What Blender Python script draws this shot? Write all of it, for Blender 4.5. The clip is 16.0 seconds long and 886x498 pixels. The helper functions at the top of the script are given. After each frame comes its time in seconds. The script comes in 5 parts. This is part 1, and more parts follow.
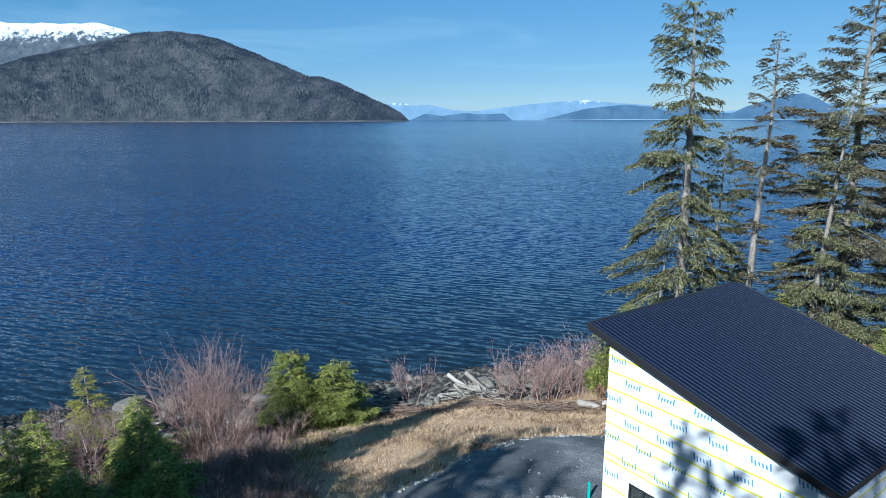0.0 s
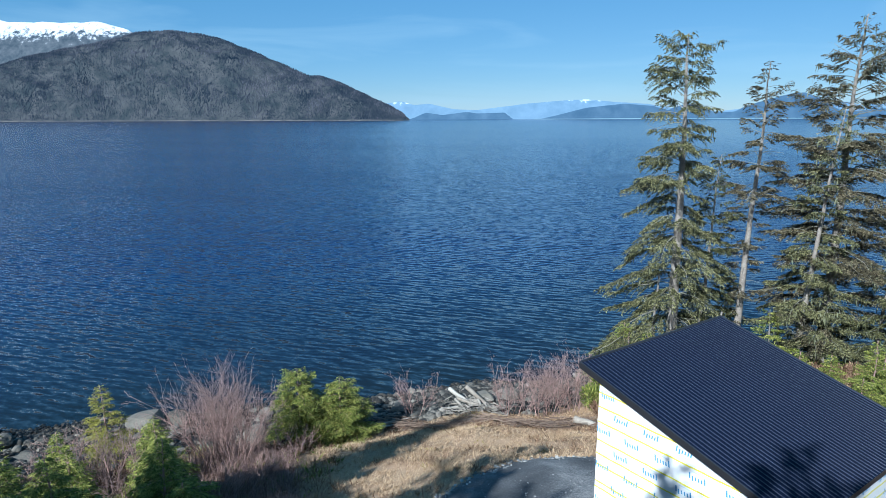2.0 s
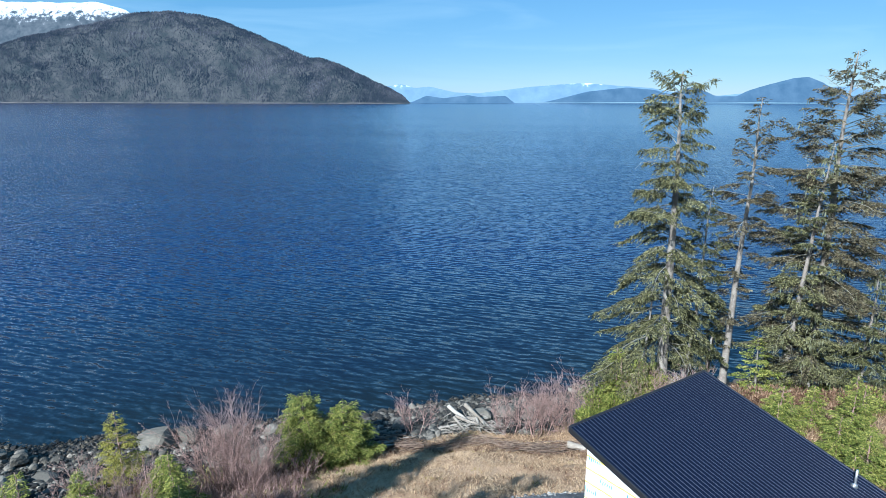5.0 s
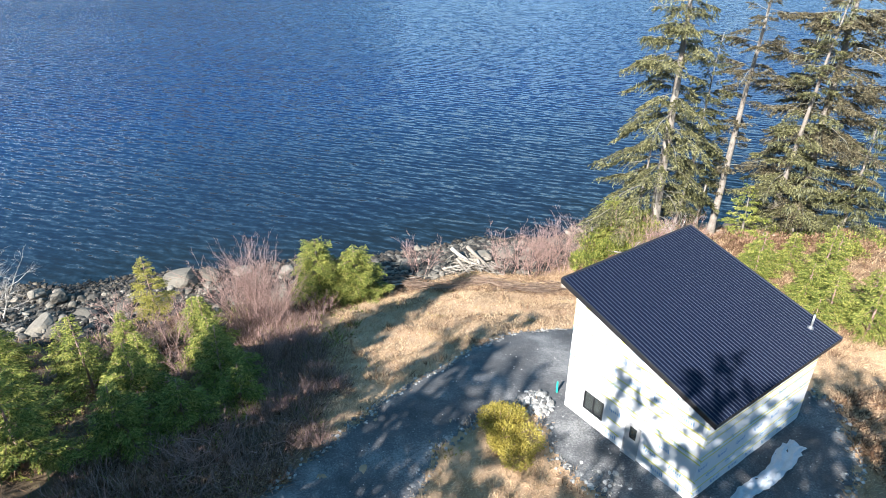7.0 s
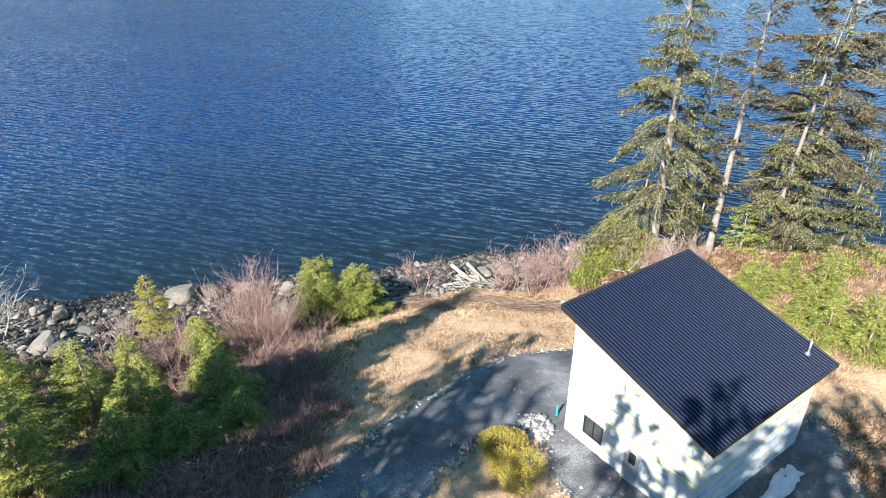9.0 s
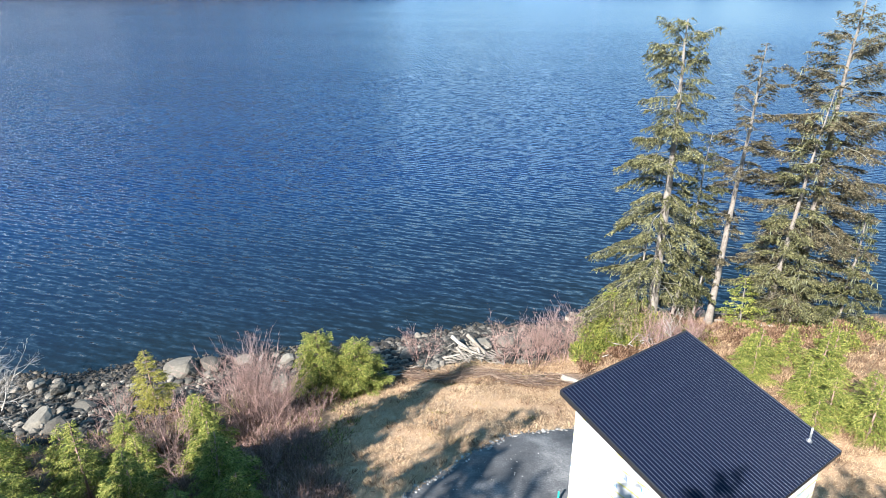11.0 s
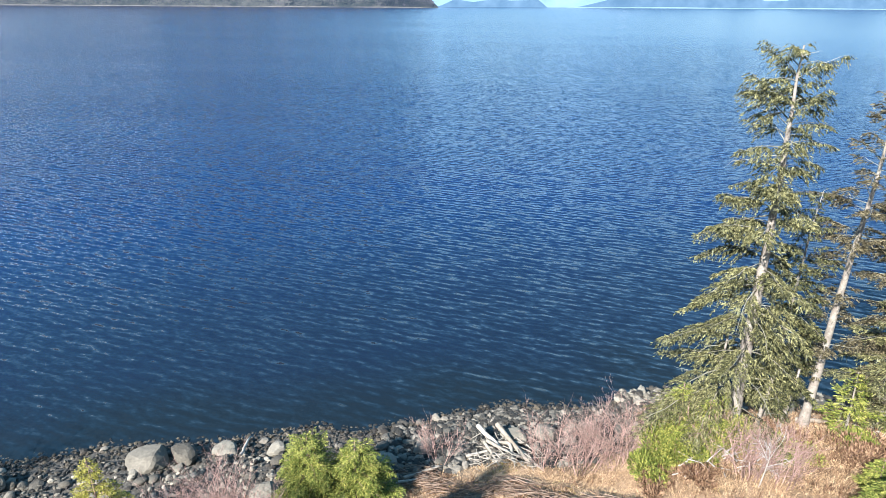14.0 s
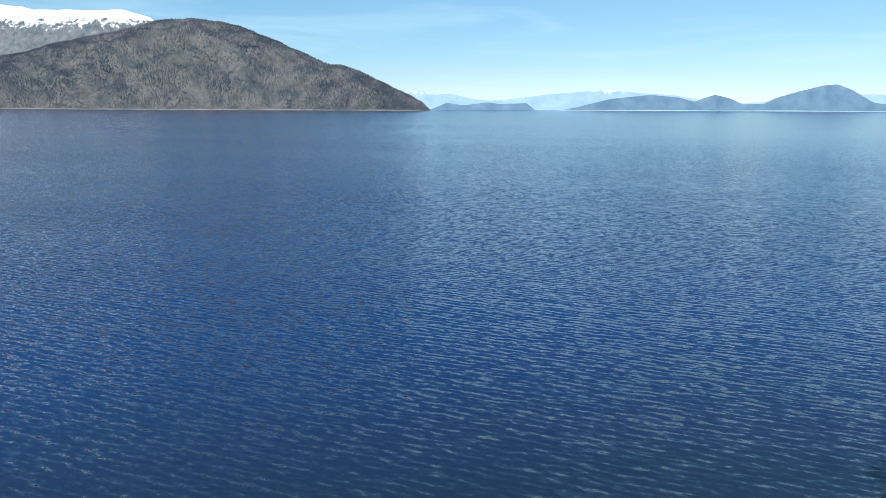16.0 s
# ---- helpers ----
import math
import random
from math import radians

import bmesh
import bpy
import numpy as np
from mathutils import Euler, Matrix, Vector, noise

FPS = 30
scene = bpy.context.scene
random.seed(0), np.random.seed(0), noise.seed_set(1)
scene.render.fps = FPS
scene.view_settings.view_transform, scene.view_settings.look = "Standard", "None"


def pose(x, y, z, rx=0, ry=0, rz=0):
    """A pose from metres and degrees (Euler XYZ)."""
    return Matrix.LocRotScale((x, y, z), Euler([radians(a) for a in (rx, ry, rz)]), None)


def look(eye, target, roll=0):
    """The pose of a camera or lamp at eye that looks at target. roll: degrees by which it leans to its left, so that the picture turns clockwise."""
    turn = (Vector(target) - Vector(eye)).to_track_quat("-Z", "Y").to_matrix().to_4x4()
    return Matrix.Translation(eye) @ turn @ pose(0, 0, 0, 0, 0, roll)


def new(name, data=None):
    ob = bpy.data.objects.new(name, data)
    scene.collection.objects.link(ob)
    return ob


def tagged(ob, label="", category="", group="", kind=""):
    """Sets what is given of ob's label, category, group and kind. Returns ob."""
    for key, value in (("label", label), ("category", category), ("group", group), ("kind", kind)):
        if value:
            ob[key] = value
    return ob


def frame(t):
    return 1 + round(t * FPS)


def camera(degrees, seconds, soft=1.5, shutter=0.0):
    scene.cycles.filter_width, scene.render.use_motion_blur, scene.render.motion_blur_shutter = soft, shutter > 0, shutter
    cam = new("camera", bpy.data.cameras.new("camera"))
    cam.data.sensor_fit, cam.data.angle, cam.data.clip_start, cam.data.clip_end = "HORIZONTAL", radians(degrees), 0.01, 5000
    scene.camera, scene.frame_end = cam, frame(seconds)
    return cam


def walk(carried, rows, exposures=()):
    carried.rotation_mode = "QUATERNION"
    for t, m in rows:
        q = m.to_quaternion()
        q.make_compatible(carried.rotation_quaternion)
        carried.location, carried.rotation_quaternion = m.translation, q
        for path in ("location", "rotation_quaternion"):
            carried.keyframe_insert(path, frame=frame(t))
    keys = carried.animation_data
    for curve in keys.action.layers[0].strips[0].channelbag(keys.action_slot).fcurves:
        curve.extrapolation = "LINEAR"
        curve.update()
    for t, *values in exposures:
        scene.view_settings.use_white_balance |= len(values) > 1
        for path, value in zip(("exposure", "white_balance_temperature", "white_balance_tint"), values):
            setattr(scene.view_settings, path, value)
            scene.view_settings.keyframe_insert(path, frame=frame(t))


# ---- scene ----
cam = camera(70.5, 16.0, soft=0.8)
PATH = [
    (0, (1.183, -0.834, 27.371), (1.086, 1.12, 26.958), -0.2),
    (0.5, (1.187, -0.781, 27.975), (1.089, 1.173, 27.561), -0.2),
    (1, (1.178, -0.921, 28.319), (1.079, 1.033, 27.906), -0.2),
    (1.5, (1.142, -1.527, 28.86), (1.044, 0.427, 28.447), -0.2),
    (2, (1.182, -2.417, 29.727), (1.083, -0.463, 29.31), -0.2),
    (2.5, (1.216, -2.704, 30.603), (1.117, -0.75, 30.186), -0.2),
    (3, (1.198, -2.749, 31.603), (1.1, -0.796, 31.186), -0.1),
    (5.3, (1.26, -3.648, 34.439), (1.162, -1.713, 33.944), 0.1),
    (5.5, (1.215, -3.988, 34.645), (1.118, -2.071, 34.083), 0.1),
    (6, (1.215, -4.524, 35.174), (1.117, -2.661, 34.451), 0.1),
    (6.5, (1.172, -4.682, 35.683), (1.075, -2.887, 34.806), 0.0),
    (7, (1.156, -4.694, 36.1), (1.061, -2.94, 35.144), -0.1),
    (7.5, (1.129, -4.706, 36.257), (1.033, -2.948, 35.308), -0.1),
    (8, (1.057, -4.708, 36.491), (0.964, -2.951, 35.541), 0.0),
    (10.3, (1.057, -4.386, 38.063), (0.961, -2.573, 37.224), -0.0),
    (10.5, (1.097, -4.493, 38.204), (0.999, -2.669, 37.389), -0.1),
    (11, (1.159, -4.486, 38.626), (1.058, -2.64, 37.864), -0.1),
    (11.5, (1.191, -4.335, 39.043), (1.089, -2.478, 38.306), -0.1),
    (12, (1.162, -3.343, 39.137), (1.059, -1.487, 38.399), -0.1),
    (12.5, (1.031, -1.155, 39.117), (0.917, 0.7, 38.379), -0.1),
    (13, (0.829, 1.867, 39.045), (0.66, 3.718, 38.308), -0.1),
    (13.5, (0.36, 5.536, 39.088), (0.194, 7.386, 38.346), -0.0),
    (14, (-0.082, 9.393, 38.89), (-0.254, 11.244, 38.154), 0.3),
    (14.5, (-0.341, 13.978, 39.219), (-0.527, 15.83, 38.488), 0.3),
    (15, (-0.846, 20.195, 39.572), (-1.017, 22.05, 38.844), 0.2),
    (15.5, (-1.017, 27.214, 39.123), (-1.182, 29.119, 38.535), 0.1),
    (16, (-1.11, 34.886, 38.988), (-1.269, 36.829, 38.538), 0.2),
]
EXPOSURES = [(0, 0.93, 5330, 4), (3, 1.03, 5330, 4), (5.5, 1.36, 5450, 6), (7, 1.88, 6350, 11), (8.2, 1.88, 6350, 11), (11, 1.84, 6250, 11), (13.5, 1.86, 6200, 10), (15, 2.0, 6350, 10), (15.5, 1.95, 6550, 10), (16, 1.55, 6850, 9)]
walk(cam, [(t, look(eye, target, roll)) for t, eye, target, roll in PATH], EXPOSURES)

# ---- world, sun, exposure ----
SUN_EL, SUN_ROT = radians(34), radians(209)
world = bpy.data.worlds.new("sky")
scene.world = world
world.use_nodes = True
wn = world.node_tree.nodes
sky = wn.new("ShaderNodeTexSky")
sky.sky_type, sky.sun_disc = "NISHITA", False
sky.sun_elevation, sky.sun_rotation = SUN_EL, SUN_ROT
sky.altitude, sky.air_density, sky.dust_density, sky.ozone_density = 900, 0.95, 0.0, 1.5
wn["Background"].inputs["Strength"].default_value = 0.042
haze = wn.new("ShaderNodeMix")
haze.data_type = "RGBA"
haze.inputs[0].default_value = 0.48
haze.inputs[7].default_value = (1.05, 4.6, 8.3, 1)
world.node_tree.links.new(sky.outputs[0], haze.inputs[6])
# thin streaks of high cloud
veil = wn.new("ShaderNodeMapping")
veil.inputs["Scale"].default_value = (1.2, 1.2, 9)
veil.inputs["Rotation"].default_value = (0.06, 0.10, 0.4)
world.node_tree.links.new(wn.new("ShaderNodeTexCoord").outputs["Generated"], veil.inputs["Vector"])
wisp = wn.new("ShaderNodeTexNoise")
wisp.inputs["Scale"].default_value, wisp.inputs["Detail"].default_value, wisp.inputs["Distortion"].default_value = 2.2, 7, 0.6
world.node_tree.links.new(veil.outputs[0], wisp.inputs["Vector"])
thin = wn.new("ShaderNodeMapRange")
thin.inputs[1].default_value, thin.inputs[2].default_value, thin.inputs[4].default_value = 0.50, 0.78, 0.38
world.node_tree.links.new(wisp.outputs[0], thin.inputs[0])
cloud = wn.new("ShaderNodeMix")
cloud.data_type = "RGBA"
cloud.inputs[7].default_value = (6.5, 9.0, 10.5, 1)
world.node_tree.links.new(thin.outputs[0], cloud.inputs[0])
world.node_tree.links.new(haze.outputs[2], cloud.inputs[6])
world.node_tree.links.new(cloud.outputs[2], wn["Background"].inputs["Color"])
sun = new("sun", bpy.data.lights.new("sun", "SUN"))
sun.data.energy, sun.data.angle, sun.data.color = 5.0, radians(0.53), (1.0, 0.95, 0.87)
sun_way = Vector((math.sin(SUN_ROT) * math.cos(SUN_EL), math.cos(SUN_ROT) * math.cos(SUN_EL), math.sin(SUN_EL)))
sun.matrix_world = look(sun_way * 200, (0, 0, 0))


# ---- small tools ----
def mesh_from(name, verts, faces, material=None, smooth=False):
    me = bpy.data.meshes.new(name)
    me.from_pydata([tuple(v) for v in verts] if not isinstance(verts, np.ndarray) else verts.tolist(), [],
                   faces if not isinstance(faces, np.ndarray) else faces.tolist())
    if material:
        me.materials.append(material)
    if smooth:
        me.polygons.foreach_set("use_smooth", [True] * len(me.polygons))
    me.update()
    return me


def bm_mesh(name, bm, material, smooth=False):
    me = bpy.data.meshes.new(name)
    bm.normal_update()
    bm.to_mesh(me)
    bm.free()
    if material:
        me.materials.append(material)
    if smooth:
        me.polygons.foreach_set("use_smooth", [True] * len(me.polygons))
    return me


def part(name, bm, material, parent, label="", smooth=False):
    ob = new(name, bm_mesh(name, bm, material, smooth) if isinstance(bm, bmesh.types.BMesh) else bm)
    ob.parent = parent
    return tagged(ob, label)


def thing(name, m, label, category, group="", kind="", data=None):
    ob = new(name, data)
    ob.matrix_world = m
    return tagged(ob, label, category, group, kind)


def box(bm, x0, x1, y0, y1, z0, z1, m=None):
    vs = [bm.verts.new((x, y, z)) for x in (x0, x1) for y in (y0, y1) for z in (z0, z1)]
    for f in ((0, 1, 3, 2), (4, 6, 7, 5), (0, 4, 5, 1), (2, 3, 7, 6), (0, 2, 6, 4), (1, 5, 7, 3)):
        bm.faces.new([vs[i] for i in f])
    if m:
        bmesh.ops.transform(bm, matrix=m, verts=vs)
    return vs


def soften(bm, width, segments=2):
    bmesh.ops.bevel(bm, geom=bm.edges[:], offset=width, segments=segments, affect="EDGES", clamp_overlap=True)


# ---- materials ----
def shader(name):
    m = bpy.data.materials.new(name)
    m.use_nodes = True
    return m, m.node_tree.nodes, m.node_tree.links, m.node_tree.nodes["Principled BSDF"]


def ramp(nodes, stops):
    r = nodes.new("ShaderNodeValToRGB")
    e = r.color_ramp.elements
    while len(e) < len(stops):
        e.new(0.5)
    for k, (p, c) in zip(e, stops):
        k.position, k.color = p, (*c, 1)
    return r


def noisy(nodes, links, vec, scale, detail=6, rough=0.6):
    n = nodes.new("ShaderNodeTexNoise")
    n.inputs["Scale"].default_value, n.inputs["Detail"].default_value = scale, detail
    n.inputs["Roughness"].default_value = rough
    links.new(vec, n.inputs["Vector"])
    return n


def mixed(nodes, links, fac, a, b, kind="MIX"):
    m = nodes.new("ShaderNodeMix")
    m.data_type, m.blend_type = "RGBA", kind
    for sock, val in ((m.inputs[0], fac), (m.inputs[6], a), (m.inputs[7], b)):
        if isinstance(val, bpy.types.NodeSocket):
            links.new(val, sock)
        elif isinstance(val, tuple):
            sock.default_value = (*val, 1)
        else:
            sock.default_value = val
    return m.outputs[2]


def surface(name, stops, scale=2.0, fine=25.0, rough=0.8, bump=0.3, depth=0.02, metal=0.0, island=0.0, per_object=0.0, spec=0.5,
            backlight=0.0, air=None):
    """A mottled surface: a ramp over noise at two scales, relief, and tone shifts per island or per object."""
    m, nodes, links, p = shader(name)
    vec = nodes.new("ShaderNodeTexCoord").outputs["Object"]
    big, small = noisy(nodes, links, vec, scale, 5), noisy(nodes, links, vec, fine, 8, 0.7)
    s = nodes.new("ShaderNodeMath")
    s.operation = "MULTIPLY_ADD"
    links.new(small.outputs[0], s.inputs[0])
    s.inputs[1].default_value = 0.5
    half = nodes.new("ShaderNodeMath")
    half.operation = "MULTIPLY"
    links.new(big.outputs[0], half.inputs[0])
    half.inputs[1].default_value = 0.5
    links.new(half.outputs[0], s.inputs[2])
    tone = s.outputs[0]
    for amount, node, sock in ((island, "ShaderNodeNewGeometry", "Random Per Island"), (per_object, "ShaderNodeObjectInfo", "Random")):
        if amount:
            add = nodes.new("ShaderNodeMath")
            add.operation = "MULTIPLY_ADD"
            links.new(nodes.new(node).outputs[sock], add.inputs[0])
            add.inputs[1].default_value = amount
            off = nodes.new("ShaderNodeMath")
            off.operation = "SUBTRACT"
            links.new(tone, off.inputs[0])
            off.inputs[1].default_value = amount / 2
            links.new(off.outputs[0], add.inputs[2])
            tone = add.outputs[0]
    r = ramp(nodes, stops)
    links.new(tone, r.inputs[0])
    links.new(r.outputs[0], p.inputs["Base Color"])
    p.inputs["Roughness"].default_value, p.inputs["Metallic"].default_value = rough, metal
    p.inputs["Specular IOR Level"].default_value = spec
    if bump:
        b = nodes.new("ShaderNodeBump")
        b.inputs["Strength"].default_value, b.inputs["Distance"].default_value = bump, depth
        links.new(small.outputs[0], b.inputs["Height"])
        links.new(b.outputs[0], p.inputs["Normal"])
    # distance haze goes in as a weak emission over the whole surface
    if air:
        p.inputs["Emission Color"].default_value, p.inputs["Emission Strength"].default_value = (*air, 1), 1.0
    if backlight:
        tr = nodes.new("ShaderNodeBsdfTranslucent")
        links.new(r.outputs[0], tr.inputs["Color"])
        mx = nodes.new("ShaderNodeMixShader")
        mx.inputs[0].default_value = backlight
        links.new(p.outputs[0], mx.inputs[1])
        links.new(tr.outputs[0], mx.inputs[2])
        links.new(mx.outputs[0], nodes["Material Output"].inputs[0])
    return m


M_BARK = surface("bark", [(0.3, (0.082, 0.066, 0.053)), (0.5, (0.197, 0.172, 0.148)), (0.7, (0.344, 0.320, 0.287))], 1.5, 9, 0.9, 0.8, 0.05)
M_TWIG = surface("twig", [(0.3, (0.1150, 0.0690, 0.0575)), (0.7, (0.4140, 0.2702, 0.2357))], 2, 12, 0.85, 0.2, island=0.4)
M_TWIG_GREY = surface("grey_twig", [(0.3, (0.224, 0.200, 0.176)), (0.7, (0.464, 0.440, 0.408))], 2, 12, 0.85, 0.2, island=0.3)
# needle ramps put shade between shoots and lit tips into the colour
M_NEEDLE = surface("spruce_needles", [(0.25, (0.013, 0.015, 0.006)), (0.5, (0.075, 0.075, 0.031)), (0.75, (0.245, 0.232, 0.112))], 0.5, 5,
                   0.75, 0, island=0.45, spec=0.25, backlight=0.15)
M_BROWNED = surface("browned_needles", [(0.25, (0.013, 0.011, 0.007)), (0.5, (0.068, 0.058, 0.033)), (0.75, (0.205, 0.176, 0.108))], 0.5, 5,
                    0.8, 0, island=0.45, spec=0.2, backlight=0.15)
M_DARKNEEDLE = surface("dark_needles", [(0.25, (0.009, 0.011, 0.004)), (0.5, (0.048, 0.051, 0.019)), (0.75, (0.165, 0.158, 0.068))], 0.5, 5,
                       0.75, 0, island=0.45, spec=0.25, backlight=0.15)
M_LIMB = surface("mossy_limb_bark", [(0.3, (0.07, 0.065, 0.045)), (0.5, (0.15, 0.14, 0.105)), (0.7, (0.27, 0.255, 0.20))], 1.5, 9, 0.9, 0.4, 0.03, island=0.3)
M_MOSS = surface("hanging_moss", [(0.3, (0.1092, 0.1148, 0.0602)), (0.7, (0.2296, 0.2345, 0.1526))], 1, 6, 0.95, 0, island=0.4, spec=0.1, backlight=0.2)
M_HEMLOCK = surface("hemlock_leaves", [(0.25, (0.0528, 0.0756, 0.0146)), (0.5, (0.1738, 0.2025, 0.0413)), (0.75, (0.3907, 0.3699, 0.1033))], 0.6, 6,
                    0.7, 0, island=0.45, spec=0.25, backlight=0.3)
M_YELLOW = surface("yellow_green_leaves", [(0.25, (0.10, 0.10, 0.015)), (0.5, (0.23, 0.215, 0.04)), (0.75, (0.36, 0.33, 0.09))], 0.6, 6,
                   0.7, 0, island=0.4, spec=0.25, backlight=0.3)
M_MOSSY = surface("ochre_scrub", [(0.25, (0.1376, 0.1104, 0.0208)), (0.5, (0.3024, 0.2480, 0.0480)), (0.75, (0.4264, 0.3576, 0.1104))], 0.6, 6,
                  0.85, 0, island=0.4, spec=0.15, backlight=0.2)
M_DRY = surface("dry_grass_blades", [(0.25, (0.27, 0.175, 0.102)), (0.5, (0.46, 0.325, 0.200)), (0.75, (0.62, 0.465, 0.305))], 0.15, 2, 0.9, 0,
                island=0.5, spec=0.15, backlight=0.25)
M_RUSSET = surface("russet_fern", [(0.25, (0.075, 0.041, 0.026)), (0.5, (0.188, 0.112, 0.071)), (0.75, (0.315, 0.217, 0.143))], 0.5, 5, 0.9, 0,
                   island=0.5, spec=0.1, backlight=0.2)
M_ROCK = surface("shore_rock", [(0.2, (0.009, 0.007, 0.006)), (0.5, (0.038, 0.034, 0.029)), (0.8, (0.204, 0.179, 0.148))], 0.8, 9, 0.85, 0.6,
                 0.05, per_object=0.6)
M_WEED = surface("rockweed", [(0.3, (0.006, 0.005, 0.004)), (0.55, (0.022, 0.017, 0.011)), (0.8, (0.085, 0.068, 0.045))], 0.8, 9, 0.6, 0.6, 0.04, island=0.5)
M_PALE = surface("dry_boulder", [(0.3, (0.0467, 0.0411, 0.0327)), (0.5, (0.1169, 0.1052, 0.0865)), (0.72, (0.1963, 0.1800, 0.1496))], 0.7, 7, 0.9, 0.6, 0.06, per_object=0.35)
M_COBBLE = surface("cobbles", [(0.3, (0.012, 0.010, 0.008)), (0.55, (0.060, 0.052, 0.042)), (0.8, (0.24, 0.215, 0.175))], 0.8, 9, 0.8, 0.4,
                   0.03, island=0.6)
M_RIPRAP = surface("broken_rock", [(0.25, (0.010, 0.009, 0.008)), (0.55, (0.037, 0.035, 0.030)), (0.8, (0.162, 0.145, 0.122))], 0.5, 9, 0.85, 0.5, 0.03, island=0.7)
M_CRUSHED = surface("crushed_stone", [(0.2, (0.074, 0.074, 0.074)), (0.5, (0.183, 0.183, 0.179)), (0.75, (0.421, 0.412, 0.395))], 0.8, 9, 0.9, 0.4,
                    0.03, island=0.5)
M_DRIFT = surface("driftwood", [(0.3, (0.155, 0.127, 0.099)), (0.5, (0.310, 0.275, 0.233)), (0.7, (0.437, 0.402, 0.353))], 1.2, 14, 0.9, 0.5, 0.02,
                  per_object=0.3)
M_SLASH = surface("brush_sticks", [(0.3, (0.0987, 0.0588, 0.0399)), (0.7, (0.2471, 0.1778, 0.1330))], 1.2, 10, 0.9, 0.2, island=0.5)
M_GRAVEL = surface("gravel", [(0.36, (0.035, 0.037, 0.040)), (0.5, (0.084, 0.086, 0.092)), (0.64, (0.240, 0.240, 0.240))], 0.35, 11, 0.95, 1.0, 0.06)
M_WRAP = surface("house_wrap", [(0.3, (0.585, 0.600, 0.632)), (0.7, (0.664, 0.671, 0.687))], 0.7, 5, 0.45, 0.25, 0.02)
M_BLUE = surface("blue_print", [(0.3, (0.04, 0.20, 0.42)), (0.7, (0.07, 0.26, 0.48))], 3, 20, 0.5, 0)
M_GREYPRINT = surface("pale_print", [(0.3, (0.38, 0.50, 0.64)), (0.7, (0.46, 0.57, 0.70))], 3, 20, 0.5, 0)
M_STRIPE = surface("yellow_stripe", [(0.3, (0.58, 0.54, 0.02)), (0.7, (0.64, 0.60, 0.05))], 3, 20, 0.5, 0)
M_ROOF = surface("dark_roof_sheet", [(0.3, (0.004, 0.007, 0.020)), (0.7, (0.007, 0.011, 0.027))], 0.6, 12, 0.55, 0.03, 0.01, spec=0.06)
# same sheet, but a paler base paints the sun's glint along the ribs
M_RIB_GLINT = surface("roof_rib_glint", [(0.3, (0.017, 0.022, 0.040)), (0.7, (0.025, 0.032, 0.054))], 0.6, 12, 0.28, 0.02, 0.01, spec=0.5)
M_TRIM = surface("black_trim", [(0.3, (0.010, 0.010, 0.012)), (0.7, (0.022, 0.022, 0.026))], 1, 12, 0.4, 0.03)
M_CONCRETE = surface("concrete", [(0.3, (0.28, 0.28, 0.27)), (0.7, (0.46, 0.45, 0.43))], 1.2, 16, 0.9, 0.3, 0.01)
M_DOOR = surface("white_door", [(0.3, (0.353, 0.353, 0.359)), (0.7, (0.409, 0.409, 0.409))], 1.5, 12, 0.4, 0.02)
M_SHEET = surface("plastic_sheet", [(0.3, (0.324, 0.366, 0.423)), (0.7, (0.465, 0.494, 0.536))], 1.5, 8, 0.4, 0.5, 0.04)
M_TEAL = surface("teal_paint", [(0.3, (0.01, 0.30, 0.24)), (0.7, (0.02, 0.42, 0.34))], 3, 20, 0.5, 0)
M_STEEL = surface("galvanised_steel", [(0.3, (0.45, 0.46, 0.47)), (0.7, (0.66, 0.67, 0.68))], 3, 20, 0.35, 0.05, metal=0.8)
M_ROOM = surface("dark_room", [(0.3, (0.05, 0.045, 0.04)), (0.7, (0.09, 0.08, 0.07))], 1, 5, 0.9, 0)

M_GLASS, gn, gl, gp = shader("window_glass")
gp.inputs["Base Color"].default_value = (0.30, 0.35, 0.35, 1)
gp.inputs["Transmission Weight"].default_value, gp.inputs["Roughness"].default_value = 0.9, 0.02

# water: dark body, colour shifting over the shallows, ripples at three sizes
M_WATER, nodes, links, p = shader("sea_water")
vec = nodes.new("ShaderNodeTexCoord").outputs["Object"]
shallow = nodes.new("ShaderNodeAttribute")
shallow.attribute_name = "shallow"
drift = noisy(nodes, links, vec, 0.006, 3)
deep = ramp(nodes, [(0.35, (0.0012, 0.0100, 0.050)), (0.65, (0.0016, 0.0120, 0.059))])
links.new(drift.outputs[0], deep.inputs[0])
links.new(mixed(nodes, links, shallow.outputs["Fac"], deep.outputs[0], (0.0050, 0.0074, 0.0090)), p.inputs["Base Color"])
p.inputs["IOR"].default_value, p.inputs["Specular IOR Level"].default_value = 1.333, 0.85
# the open reach lies rougher under the wind, with waves too small to tell apart
offshore = nodes.new("ShaderNodeSeparateXYZ")
links.new(vec, offshore.inputs[0])


def by_reach(near, far):
    r = nodes.new("ShaderNodeMapRange")
    r.inputs[1].default_value, r.inputs[2].default_value, r.inputs[3].default_value, r.inputs[4].default_value = 150, 900, near, far
    links.new(offshore.outputs[1], r.inputs[0])
    return r.outputs[0]


links.new(by_reach(0.12, 0.15), p.inputs["Roughness"])
slope = None


